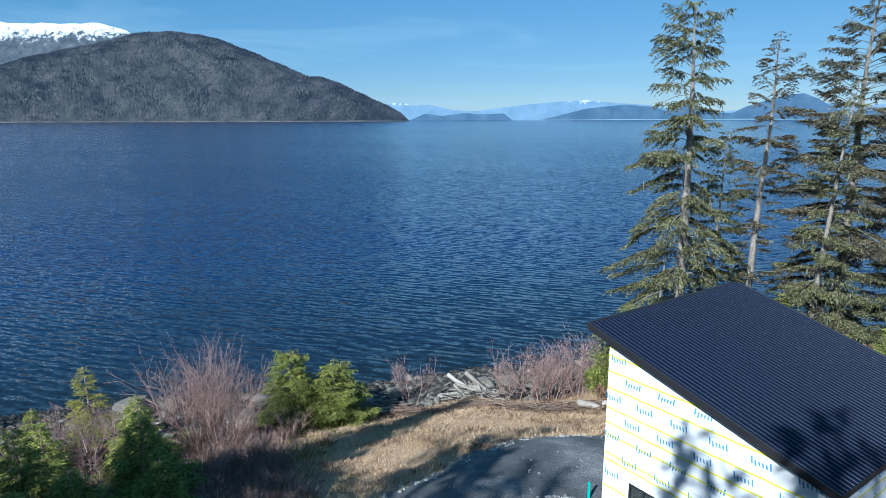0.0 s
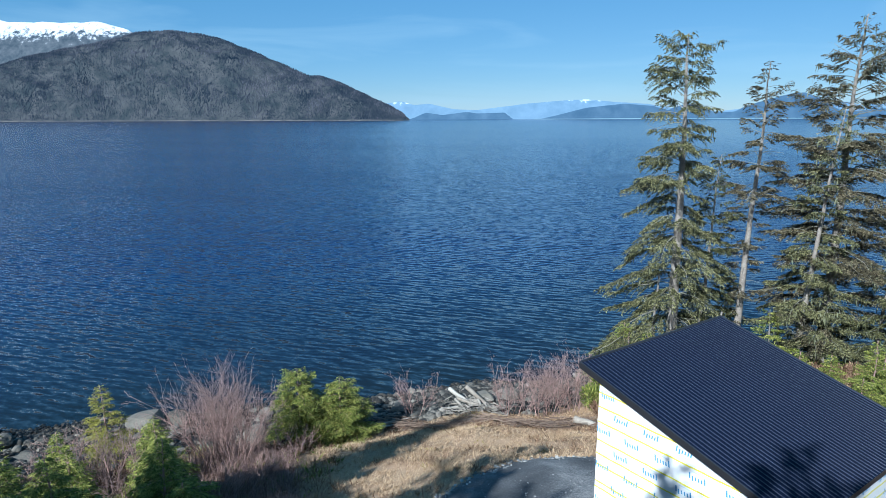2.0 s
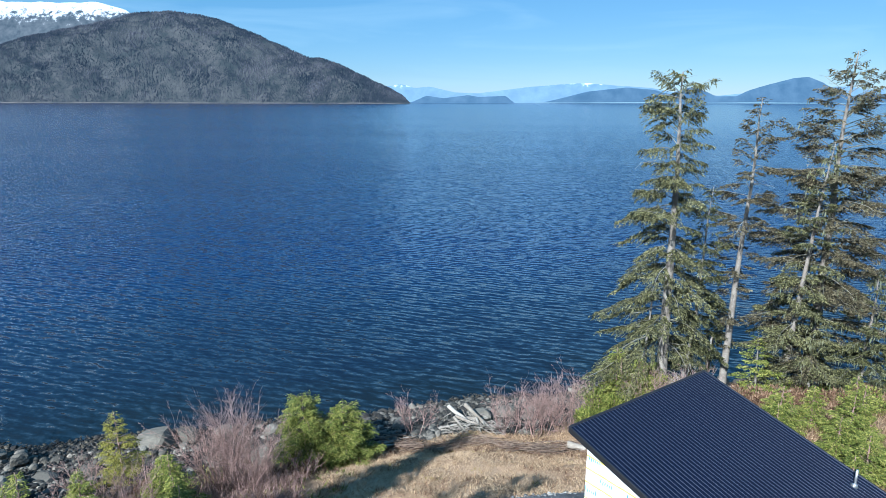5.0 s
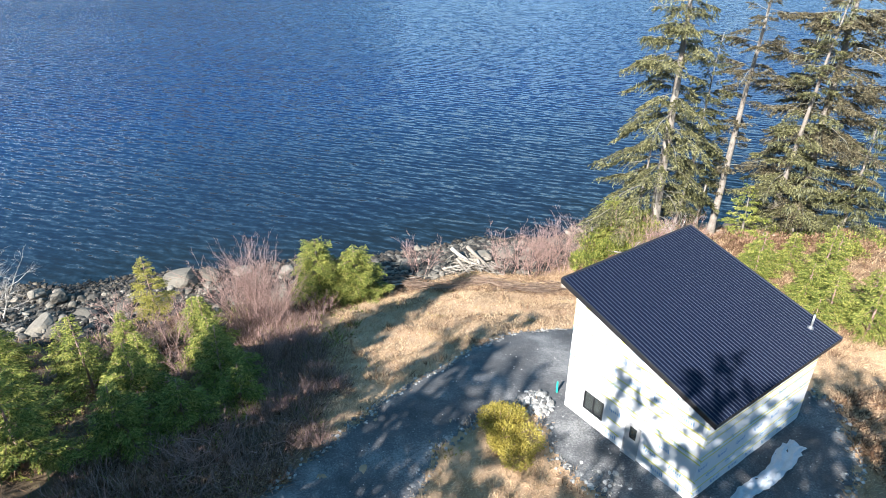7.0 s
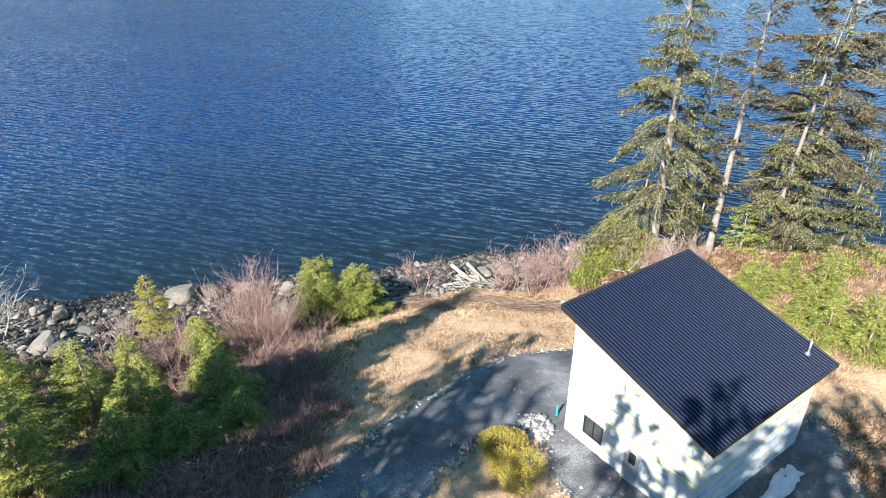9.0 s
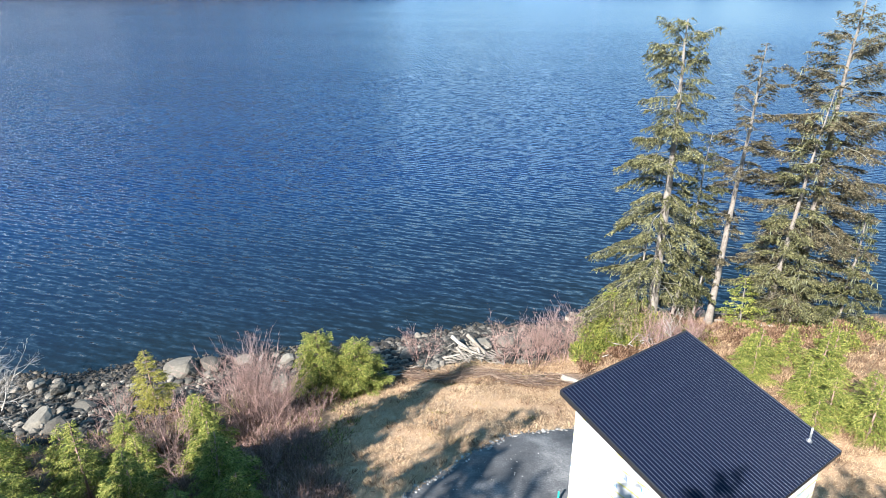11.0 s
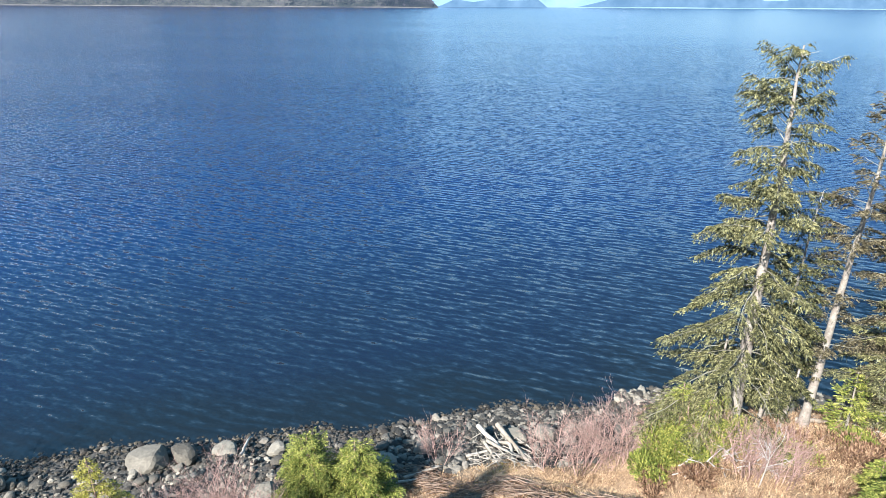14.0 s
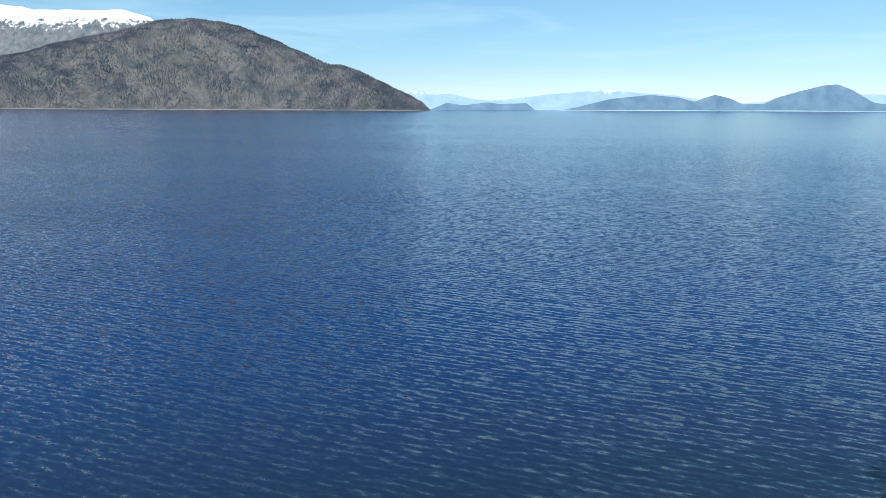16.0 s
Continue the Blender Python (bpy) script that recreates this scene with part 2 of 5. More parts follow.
def ripple(node, out, centre, ax, ay):
    """Adds a layer of slopes to the water's normal."""
    global slope
    c = nodes.new("ShaderNodeVectorMath")
    c.operation = "SUBTRACT"
    links.new(node.outputs[out], c.inputs[0])
    c.inputs[1].default_value = (centre, centre, 0)
    s = nodes.new("ShaderNodeVectorMath")
    s.operation = "MULTIPLY_ADD"
    links.new(c.outputs[0], s.inputs[0])
    s.inputs[1].default_value = (ax, ay, 0)
    if slope:
        links.new(slope, s.inputs[2])
    else:
        s.inputs[2].default_value = (0, 0, 1)
    slope = s.outputs[0]


def stretched(turn, stretch):
    mp = nodes.new("ShaderNodeMapping")
    mp.vector_type = "TEXTURE"
    mp.inputs["Rotation"].default_value = (0, 0, radians(turn))
    mp.inputs["Scale"].default_value = (stretch, 1, 1)
    links.new(vec, mp.inputs["Vector"])
    return mp.outputs[0]


for scale, ax, ay, turn, stretch in ((0.8, 0.25, 0.50, -16, 3.2), (1.7, 0.45, 1.0, -20, 2.4), (3.6, 0.45, 0.40, -8, 1.8)):
    n = noisy(nodes, links, stretched(turn, stretch), scale, 1.5, 0.5)
    ripple(n, "Color", 0.5, ax, ay)
for length, ay, turn, twist in ((1.55, 0.26, -17, 6.0), (0.9, 0.16, -10, 7.0)):
    w = nodes.new("ShaderNodeTexWave")
    w.bands_direction = "Y"
    w.inputs["Scale"].default_value = 2 * math.pi / 20 / length
    w.inputs["Distortion"].default_value, w.inputs["Detail"].default_value = twist, 2.0
    w.inputs["Detail Scale"].default_value = 1.0
    links.new(stretched(turn, 1.6), w.inputs["Vector"])
    ripple(w, "Color", 0.5, 0.0, ay)
unit = nodes.new("ShaderNodeVectorMath")
unit.operation = "NORMALIZE"
gust = noisy(nodes, links, stretched(-6, 3.5), 0.006, 3, 0.55)
calm = nodes.new("ShaderNodeMapRange")
calm.inputs[1].default_value, calm.inputs[2].default_value, calm.inputs[3].default_value, calm.inputs[4].default_value = 0.35, 0.62, 0.62, 1.15
links.new(gust.outputs[0], calm.inputs[0])
wave_height = nodes.new("ShaderNodeMath")
wave_height.operation = "MULTIPLY"
links.new(calm.outputs[0], wave_height.inputs[0])
lee = nodes.new("ShaderNodeMath")
lee.operation = "MULTIPLY_ADD"
links.new(shallow.outputs["Fac"], lee.inputs[0])
lee.inputs[1].default_value, lee.inputs[2].default_value = -0.25, 1.0
sheltered = nodes.new("ShaderNodeMath")
sheltered.operation = "MULTIPLY"
east = nodes.new("ShaderNodeMapRange")
east.interpolation_type = "SMOOTHSTEP"
east.inputs[1].default_value, east.inputs[2].default_value, east.inputs[3].default_value, east.inputs[4].default_value = -500, 500, 0.0, 0.72
links.new(offshore.outputs[0], east.inputs[0])
glassy = nodes.new("ShaderNodeMath")
glassy.operation = "MULTIPLY"
links.new(east.outputs[0], glassy.inputs[0])
links.new(by_reach(0.0, 1.0), glassy.inputs[1])
ruffled = nodes.new("ShaderNodeMath")
ruffled.operation = "SUBTRACT"
links.new(by_reach(1.0, 0.8), ruffled.inputs[0])
links.new(glassy.outputs[0], ruffled.inputs[1])
links.new(ruffled.outputs[0], sheltered.inputs[0])
links.new(lee.outputs[0], sheltered.inputs[1])
links.new(sheltered.outputs[0], wave_height.inputs[1])
wind = nodes.new("ShaderNodeCombineXYZ")
links.new(wave_height.outputs[0], wind.inputs[0])
links.new(wave_height.outputs[0], wind.inputs[1])
wind.inputs[2].default_value = 1.0
blown = nodes.new("ShaderNodeVectorMath")
blown.operation = "MULTIPLY"
links.new(slope, blown.inputs[0])
links.new(wind.outputs[0], blown.inputs[1])
links.new(blown.outputs[0], unit.inputs[0])
links.new(unit.outputs[0], p.inputs["Normal"])

# ground: straw, damp earth under the scrub, dark cobble shore, by zone weights on the mesh
M_GROUND, nodes, links, p = shader("ground")
vec = nodes.new("ShaderNodeTexCoord").outputs["Object"]
n1, n2, n3 = noisy(nodes, links, vec, 0.22, 6, 0.65), noisy(nodes, links, vec, 1.6, 8, 0.7), noisy(nodes, links, vec, 7, 6, 0.7)
straw = ramp(nodes, [(0.3, (0.10, 0.060, 0.036)), (0.42, (0.28, 0.182, 0.11)), (0.58, (0.44, 0.302, 0.19)), (0.72, (0.26, 0.172, 0.085))])
links.new(mixed(nodes, links, 0.5, n1.outputs[0], n2.outputs[0]), straw.inputs[0])
earth = ramp(nodes, [(0.3, (0.035, 0.026, 0.016)), (0.55, (0.11, 0.075, 0.045)), (0.7, (0.20, 0.15, 0.08))])
links.new(n2.outputs[0], earth.inputs[0])
shore = ramp(nodes, [(0.35, (0.016, 0.014, 0.012)), (0.55, (0.07, 0.062, 0.052)), (0.7, (0.20, 0.185, 0.16))])
links.new(n3.outputs[0], shore.inputs[0])
zone_a, zone_b = nodes.new("ShaderNodeAttribute"), nodes.new("ShaderNodeAttribute")
zone_a.attribute_name, zone_b.attribute_name = "scrub", "beach"
col = mixed(nodes, links, zone_a.outputs["Fac"], straw.outputs[0], earth.outputs[0])
links.new(mixed(nodes, links, zone_b.outputs["Fac"], col, shore.outputs[0]), p.inputs["Base Color"])
p.inputs["Roughness"].default_value = 0.95
b = nodes.new("ShaderNodeBump")
b.inputs["Strength"].default_value, b.inputs["Distance"].default_value = 0.8, 0.15
links.new(mixed(nodes, links, 0.5, n2.outputs[0], n3.outputs[0]), b.inputs["Height"])
links.new(b.outputs[0], p.inputs["Normal"])


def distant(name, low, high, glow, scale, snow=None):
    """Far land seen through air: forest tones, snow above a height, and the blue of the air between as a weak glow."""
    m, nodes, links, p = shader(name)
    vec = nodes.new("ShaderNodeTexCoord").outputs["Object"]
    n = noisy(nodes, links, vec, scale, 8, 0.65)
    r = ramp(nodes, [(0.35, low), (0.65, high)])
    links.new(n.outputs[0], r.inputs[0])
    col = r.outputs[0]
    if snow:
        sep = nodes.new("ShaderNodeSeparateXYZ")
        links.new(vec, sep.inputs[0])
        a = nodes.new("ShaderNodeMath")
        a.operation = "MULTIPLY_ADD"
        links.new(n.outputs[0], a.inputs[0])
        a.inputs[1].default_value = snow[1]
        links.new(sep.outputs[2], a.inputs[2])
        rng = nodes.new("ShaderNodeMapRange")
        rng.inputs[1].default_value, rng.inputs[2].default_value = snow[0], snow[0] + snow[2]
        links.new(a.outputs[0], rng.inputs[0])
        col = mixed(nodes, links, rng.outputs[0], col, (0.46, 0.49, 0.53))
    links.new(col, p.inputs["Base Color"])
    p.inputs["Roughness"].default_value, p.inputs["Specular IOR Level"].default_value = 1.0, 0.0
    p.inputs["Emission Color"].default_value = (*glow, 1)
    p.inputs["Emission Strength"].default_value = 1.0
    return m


# hill and firs: bluish tones and faint glow paint the haze between
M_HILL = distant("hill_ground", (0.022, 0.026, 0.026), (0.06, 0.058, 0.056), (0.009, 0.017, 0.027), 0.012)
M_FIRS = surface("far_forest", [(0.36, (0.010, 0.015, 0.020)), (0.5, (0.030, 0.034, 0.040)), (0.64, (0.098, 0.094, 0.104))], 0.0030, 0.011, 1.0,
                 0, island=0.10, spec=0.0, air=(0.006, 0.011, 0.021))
# haze before the snow mountain is painted by its faint blue emission
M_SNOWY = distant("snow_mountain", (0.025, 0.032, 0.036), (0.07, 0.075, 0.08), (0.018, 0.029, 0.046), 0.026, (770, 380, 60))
# the air's blue haze is put into these base colours and their glow
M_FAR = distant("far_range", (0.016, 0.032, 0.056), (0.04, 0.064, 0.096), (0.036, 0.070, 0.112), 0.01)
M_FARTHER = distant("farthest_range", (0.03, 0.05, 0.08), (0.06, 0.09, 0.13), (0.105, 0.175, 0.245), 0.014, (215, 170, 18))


# ---- ground ----
SHORE_X = [-400, -75, -49, -39, -27, -12, -8.6, -3.7, 2.7, 7, 17, 31, 60, 400]
SHORE_Y = [10, 38, 49.4, 53.0, 56.0, 58.6, 60.4, 62.2, 63.8, 64.6, 67.5, 68.5, 70, 120]
RISE_D = [-400, -60, -12, 0, 3, 6, 10, 14, 20, 26, 40, 52, 90, 400]
RISE_Z = [-40, -12, -2.2, 0, 0.5, 0.9, 1.3, 2.5, 5, 6.8, 11, 11.6, 14, 60]
BANK_Z = [-40, -12, -2.2, 0, 1.0, 2.6, 4.6, 6.1, 7.2, 8.2, 11, 11.6, 14, 60]


def step(a, b, x):
    t = np.clip((x - a) / (b - a), 0, 1)
    return t * t * (3 - 2 * t)


def wobble(x, y, size, seed=0.0):
    """Smooth uneven waves of about that size, -1 to 1."""
    a = np.sin(x / size * 2.1 + seed + 1.7 * np.sin(y / size * 1.3 + seed * 2))
    b = np.sin(y / size * 2.7 - seed * 1.3 + 1.4 * np.sin(x / size * 1.1 - seed))
    c = np.sin((x + y) / size * 3.9 + seed * 3 + np.sin((x - y) / size * 2.3))
    return (a + b + 0.6 * c) / 2.6


def shore_distance(x, y):
    return np.interp(x, SHORE_X, SHORE_Y) + 1.0 * wobble(x, x * 0.3, 5, 2.0) - y


def height(x, y):
    x, y = np.asarray(x, float), np.asarray(y, float)
    d = shore_distance(x, y)
    w = step(9, 22, x)
    z = np.interp(d, RISE_D, RISE_Z) * (1 - w) + np.interp(d, RISE_D, BANK_Z) * w
    rough = 0.24 * wobble(x, y, 4, 1.0) + 0.13 * wobble(x, y, 1.3, 5.0)
    pad = np.exp(-(((x - 11) / 11) ** 4 + ((y - 22) / 11) ** 4))
    return (z + rough * step(0, 4, d) * (1 - pad)) * (1 - pad) + pad * (z * 0.25 + 10.95 * 0.75)


def ground_z(x, y):
    return float(height(x, y))


def lines(lo, a, b, hi, near, growth=1.25):
    mid = list(np.arange(a, b + 1e-6, near))
    out, s, v = [], near, a
    while v > lo:
        s *= growth
        v = max(lo, v - s)
        out.append(v)
    up, s, v = [], near, b
    while v < hi:
        s *= growth
        v = min(hi, v + s)
        up.append(v)
    return np.array(out[::-1] + mid + up)


def sheet(xs, ys, zf):
    X, Y = np.meshgrid(xs, ys)
    verts = np.stack([X.ravel(), Y.ravel(), zf(X, Y).ravel()], 1)
    n, k = len(xs), len(ys)
    i = (np.arange(k - 1)[:, None] * n + np.arange(n - 1)[None]).ravel()
    return verts, np.stack([i, i + 1, i + n + 1, i + n], 1)


def weights(me, name, values):
    me.attributes.new(name, "FLOAT", "POINT").data.foreach_set("value", np.asarray(values, np.float32))


gv, gf = sheet(lines(-400, -62, 62, 400, 0.6), lines(-350, 0, 72, 140, 0.6), height)
ground_mesh = mesh_from("ground", gv, gf, M_GROUND, True)
gd = shore_distance(gv[:, 0], gv[:, 1])
scrub = np.clip(np.maximum(step(-7, -15, gv[:, 0]), step(2, -3, gv[:, 0] + 6.5 + 0.45 * np.maximum(gv[:, 1] - 26, 0))) * step(6, 10, gd) + step(12, 18, gv[:, 0]) * step(34, 28, gd) * 0.7 + step(48, 56, gd)
                + 0.5 * wobble(gv[:, 0], gv[:, 1], 3, 3.0) * 0.5, 0, 1)
weights(ground_mesh, "scrub", scrub)
weights(ground_mesh, "beach", step(13, 8, gd - 8 * step(-25, -31, gv[:, 0]) + 2.5 * wobble(gv[:, 0], gv[:, 1], 4, 7.0) + 3 * step(5, 15, gv[:, 0])))
tagged(new("ground", ground_mesh), "sloping dry-grass ground falling to a rocky shore", "ground", kind="structure")

# ---- water ----
wv, wf = sheet(lines(-4600, -60, 60, 4600, 3, 1.3), lines(20, 30, 90, 4880, 1.5, 1.2), lambda X, Y: X * 0)
water_mesh = mesh_from("water", wv, wf, M_WATER, True)
wd = -shore_distance(wv[:, 0], wv[:, 1])
weights(water_mesh, "shallow", 0.75 * step(85, 8, wd) + 0.22 * step(16, 0, wd + 3 * wobble(wv[:, 0], wv[:, 1], 9, 1.0)))
tagged(new("water", water_mesh), "deep blue rippled sea inlet, greenish near the shore", "water", kind="structure")


# ---- far land ----
def ridge(name, material, profile, foot, depth, fold, seed, label, side=90, rows=28):
    """Land rising from a foot line at distance foot to a ridge whose height runs along x by the profile."""
    px, pz = [q[0] for q in profile], [q[1] for q in profile]
    xs = np.linspace(px[0], px[-1], side)
    t = np.linspace(0, 1.35, rows)
    X, T = np.meshgrid(xs, t)
    H = np.interp(X, px, pz)
    Y = foot + depth * T * np.clip(H / max(pz), 0.12, 1) + 0.0 * X
    shape = np.where(T <= 1, np.sin(np.clip(T, 0, 1) * math.pi / 2) ** 1.0, np.cos((T - 1) * 1.6))
    Z = H * shape + fold * wobble(X, Y * 1.6, 170, seed) * np.sin(np.clip(T, 0, 1) * math.pi) * np.clip(H / max(pz), 0, 1)
    Z += fold * 0.35 * wobble(X, Y * 1.6, 60, seed + 4) * np.sin(np.clip(T, 0, 1) * math.pi * 0.9) - 3 * (T == 0)
    X, Z = X * Y / foot, Z * Y / foot
    verts = np.stack([X.ravel(), Y.ravel(), Z.ravel()], 1)
    i = (np.arange(rows - 1)[:, None] * side + np.arange(side - 1)[None]).ravel()
    ob = new(name, mesh_from(name, verts, np.stack([i, i + 1, i + side + 1, i + side], 1), material, True))
    tagged(ob, label, "mountain", kind="structure")
    return X, Y, Z


HILL = [(-4700, 120), (-3900, 210), (-3400, 290), (-2985, 345), (-2793, 396), (-2606, 428), (-2328, 476), (-2107, 526), (-1892, 541), (-1664, 512), (-1491, 462),
        (-1354, 402), (-1182, 333), (-1026, 264), (-956, 268), (-834, 228), (-679, 145), (-520, 84), (-450, 45), (-405, 3)]
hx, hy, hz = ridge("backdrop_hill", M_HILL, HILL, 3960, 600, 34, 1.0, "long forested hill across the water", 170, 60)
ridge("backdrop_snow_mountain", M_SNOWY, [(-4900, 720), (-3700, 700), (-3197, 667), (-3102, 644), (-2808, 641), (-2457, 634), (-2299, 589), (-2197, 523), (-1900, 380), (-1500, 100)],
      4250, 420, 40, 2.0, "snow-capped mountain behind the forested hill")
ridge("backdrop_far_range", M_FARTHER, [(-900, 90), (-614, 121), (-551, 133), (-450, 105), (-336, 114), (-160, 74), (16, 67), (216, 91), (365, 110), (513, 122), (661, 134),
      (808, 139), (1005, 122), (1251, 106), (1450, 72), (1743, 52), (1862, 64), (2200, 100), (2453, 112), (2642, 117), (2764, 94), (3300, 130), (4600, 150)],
      4720, 60, 6, 3.0, "mountain range with snowy tops, blue air haze put into its colour", 260)
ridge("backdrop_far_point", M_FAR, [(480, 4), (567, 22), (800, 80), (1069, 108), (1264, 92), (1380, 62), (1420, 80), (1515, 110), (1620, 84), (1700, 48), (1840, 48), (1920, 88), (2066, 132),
      (2224, 172), (2320, 180), (2424, 142), (2568, 60), (2654, 50), (2900, 70), (3500, 60), (4600, 80)], 4660, 50, 5, 5.0, "forested headlands, blue air haze put into their colour", 260)
ridge("backdrop_islet", M_FAR, [(-470, 4), (-440, 13), (-353, 49), (-229, 32), (-57, 54), (16, 42), (212, 48), (270, 4)], 4600, 40, 3, 6.0, "low island, blue air haze put into its colour")

# the hill's forest: many small firs
rng = np.random.default_rng(4)
N = 46000
ti, tj = rng.uniform(0, 0.78, N) * (hx.shape[0] - 2), rng.uniform(0.22, 1, N) * (hx.shape[1] - 2)
a, b = ti.astype(int), tj.astype(int)
fa, fb = ti - a, tj - b
def hill_at(g):
    return g[a, b] * (1 - fa) * (1 - fb) + g[a + 1, b] * fa * (1 - fb) + g[a, b + 1] * (1 - fa) * fb + g[a + 1, b + 1] * fa * fb
fx, fy, fz = hill_at(hx), hill_at(hy), hill_at(hz)
keep = fz > 4
fx, fy, fz = fx[keep], fy[keep], fz[keep]
fh = rng.uniform(8, 19, len(fx)) * (0.8 + 0.3 * wobble(fx, fz, 120, 2))
fr = fh * rng.uniform(0.16, 0.24, len(fx))
ang = np.arange(4) / 4 * 2 * math.pi
ring = np.stack([np.cos(ang), np.sin(ang)], 1)
base = np.stack([np.repeat(fx, 4) + (fr[:, None] * ring[:, 0]).ravel(), np.repeat(fy, 4) + (fr[:, None] * ring[:, 1]).ravel(), np.repeat(fz + fh * 0.1, 4)], 1)
tops = np.stack([fx + rng.normal(0, 0.6, len(fx)), fy, fz + fh], 1)
k = np.arange(len(fx))
tri = np.concatenate([np.stack([k * 4 + q, k * 4 + (q + 1) % 4, len(fx) * 4 + k], 1) for q in range(4)])
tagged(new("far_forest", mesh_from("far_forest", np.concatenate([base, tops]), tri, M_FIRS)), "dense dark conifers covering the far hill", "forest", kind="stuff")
# pale strip of beach under the hill
strip_x = np.linspace(-4200, -440, 120)
sv = [(x, 3953 + 6 * math.sin(x / 90) + dy, z) for dy, z in ((0, -0.5), (8, 4), (30, 6)) for x in strip_x]
sf = [(r * 120 + c, r * 120 + c + 1, (r + 1) * 120 + c + 1, (r + 1) * 120 + c) for r in range(2) for c in range(119)]
M_BEACH = distant("far_beach", (0.05, 0.046, 0.042), (0.12, 0.11, 0.10), (0.01, 0.016, 0.024), 0.03)
tagged(new("backdrop_beach", mesh_from("backdrop_beach", sv, sf, M_BEACH)), "pale stony strip of beach under the far hill", "beach", kind="structure")

# low bank of bright mist at the foot of the far range
mx = np.linspace(420, 4600, 90)
mv = [(x, 4570 + dy, z + 1.5 * math.sin(x / 140)) for dy, z in ((0, -2), (4, 2.5), (16, 5)) for x in mx]
mf = [(r * 90 + c, r * 90 + c + 1, (r + 1) * 90 + c + 1, (r + 1) * 90 + c) for r in range(2) for c in range(89)]
# mist brightness is put into this strip's material as emission
M_MIST = distant("mist", (0.07, 0.11, 0.14), (0.11, 0.15, 0.18), (0.05, 0.095, 0.125), 0.01)
tagged(new("backdrop_mist", mesh_from("backdrop_mist", mv, mf, M_MIST, True)), "thin bright mist over the water below the far range", "mist", kind="structure")

# ---- gravel road and yard ----
YARD = [(-16, 2), (-8.6, 15.9), (-6.8, 18.7), (-4.8, 21.4), (-2.7, 24.6), (0, 27.8), (3.9, 31.5), (8.4, 33.2), (13, 33.2), (18.2, 29), (21.9, 23.4),
        (21, 19.2), (17.5, 14.5), (12.5, 11.5), (10, 13.5), (7.4, 16.9), (5.6, 18.8), (5.3, 21.5), (4.8, 23.4), (1.8, 21.7), (-0.6, 19), (-1.3, 16), (-3.5, 9), (-9, -2)]


def inside(x, y, poly):
    hit = np.zeros(np.shape(x), bool)
    for (x0, y0), (x1, y1) in zip(poly, poly[1:] + poly[:1]):
        cross = ((y0 > y) != (y1 > y)) & (x < (x1 - x0) * (y - y0) / (y1 - y0 + 1e-9) + x0)
        hit ^= cross
    return hit


def in_yard(x, y):
    return inside(np.asarray(x, float), np.asarray(y, float), YARD)


xs, ys = np.arange(-17, 26, 0.22), np.arange(-3, 38, 0.22)
rv, rf = sheet(xs, ys, lambda X, Y: height(X, Y) + 0.05 + 0.03 * wobble(X, Y, 0.8, 2) - 0.02 * np.cos(X * 3))
cx, cy = rv[rf].mean(1)[:, 0], rv[rf].mean(1)[:, 1]
rf = rf[in_yard(cx + 0.25 * wobble(cx, cy, 0.7, 1), cy + 0.25 * wobble(cx, cy, 0.6, 4))]
used = np.unique(rf)
remap = np.zeros(len(rv), int)
remap[used] = np.arange(len(used))
tagged(new("road", mesh_from("road", rv[used], remap[rf], M_GRAVEL, True)), "dark crushed-gravel drive and yard round the house", "road", kind="structure")

# ---- house ----
# x runs down the roof's fall, y along the high eave; the base lies at the finished floor
HOUSE = pose(5.81, 23.25, 11.1, 0, 0, -51.9)
house = thing("house", HOUSE, "unfinished white-wrapped house with a dark metal shed roof", "house")
RX, RY, TOP, FALL = 9.52, 10.7, 7.98, 2.54 / 9.52
WX0, WX1, WY0, WY1, THICK = 0.72, 9.0, 0.45, 10.2, 0.16


def under_roof(x):
    return TOP - FALL * x


def prism(bm, x0, x1, y0, y1, z0, z1=None):
    """An upright block whose top follows the roof where no height is given."""
    a, b = (under_roof(x0), under_roof(x1)) if z1 is None else (z1, z1)
    vs = [bm.verts.new(c) for c in ((x0, y0, z0), (x1, y0, z0), (x1, y1, z0), (x0, y1, z0), (x0, y0, a), (x1, y0, b), (x1, y1, b), (x0, y1, a))]
    for f in ((3, 2, 1, 0), (4, 5, 6, 7), (0, 1, 5, 4), (1, 2, 6, 5), (2, 3, 7, 6), (3, 0, 4, 7)):
        bm.faces.new([vs[i] for i in f])


DX0, DX1, DZ = 4.90, 5.86, 2.10
NX0, NX1, NZ0, NZ1 = 2.04, 3.42, 0.80, 2.02
bm = bmesh.new()
for x0, x1, z0, z1 in ((WX0, NX0, 0, None), (NX0, NX1, 0, NZ0), (NX0, NX1, NZ1, None), (NX1, DX0, 0, None), (DX0, DX1, DZ, None), (DX1, WX1, 0, None)):
    prism(bm, x0, x1, WY0, WY0 + THICK, z0, z1)
bmesh.ops.remove_doubles(bm, verts=bm.verts[:], dist=0.0005)
wall_front = part("wall", bm, M_WRAP, house, "white printed house-wrap wall with door and window openings")
bm = bmesh.new()
prism(bm, WX1 - THICK, WX1, WY0 + THICK, WY1 - THICK, 0)
wall_low = part("wall", bm, M_WRAP, house)
bm = bmesh.new()
prism(bm, WX0, WX0 + THICK, WY0 + THICK, WY1 - THICK, 0)
part("wall", bm, M_WRAP, house)
bm = bmesh.new()
prism(bm, WX0, WX1, WY1 - THICK, WY1, 0)
part("wall", bm, M_WRAP, house)
bm = bmesh.new()
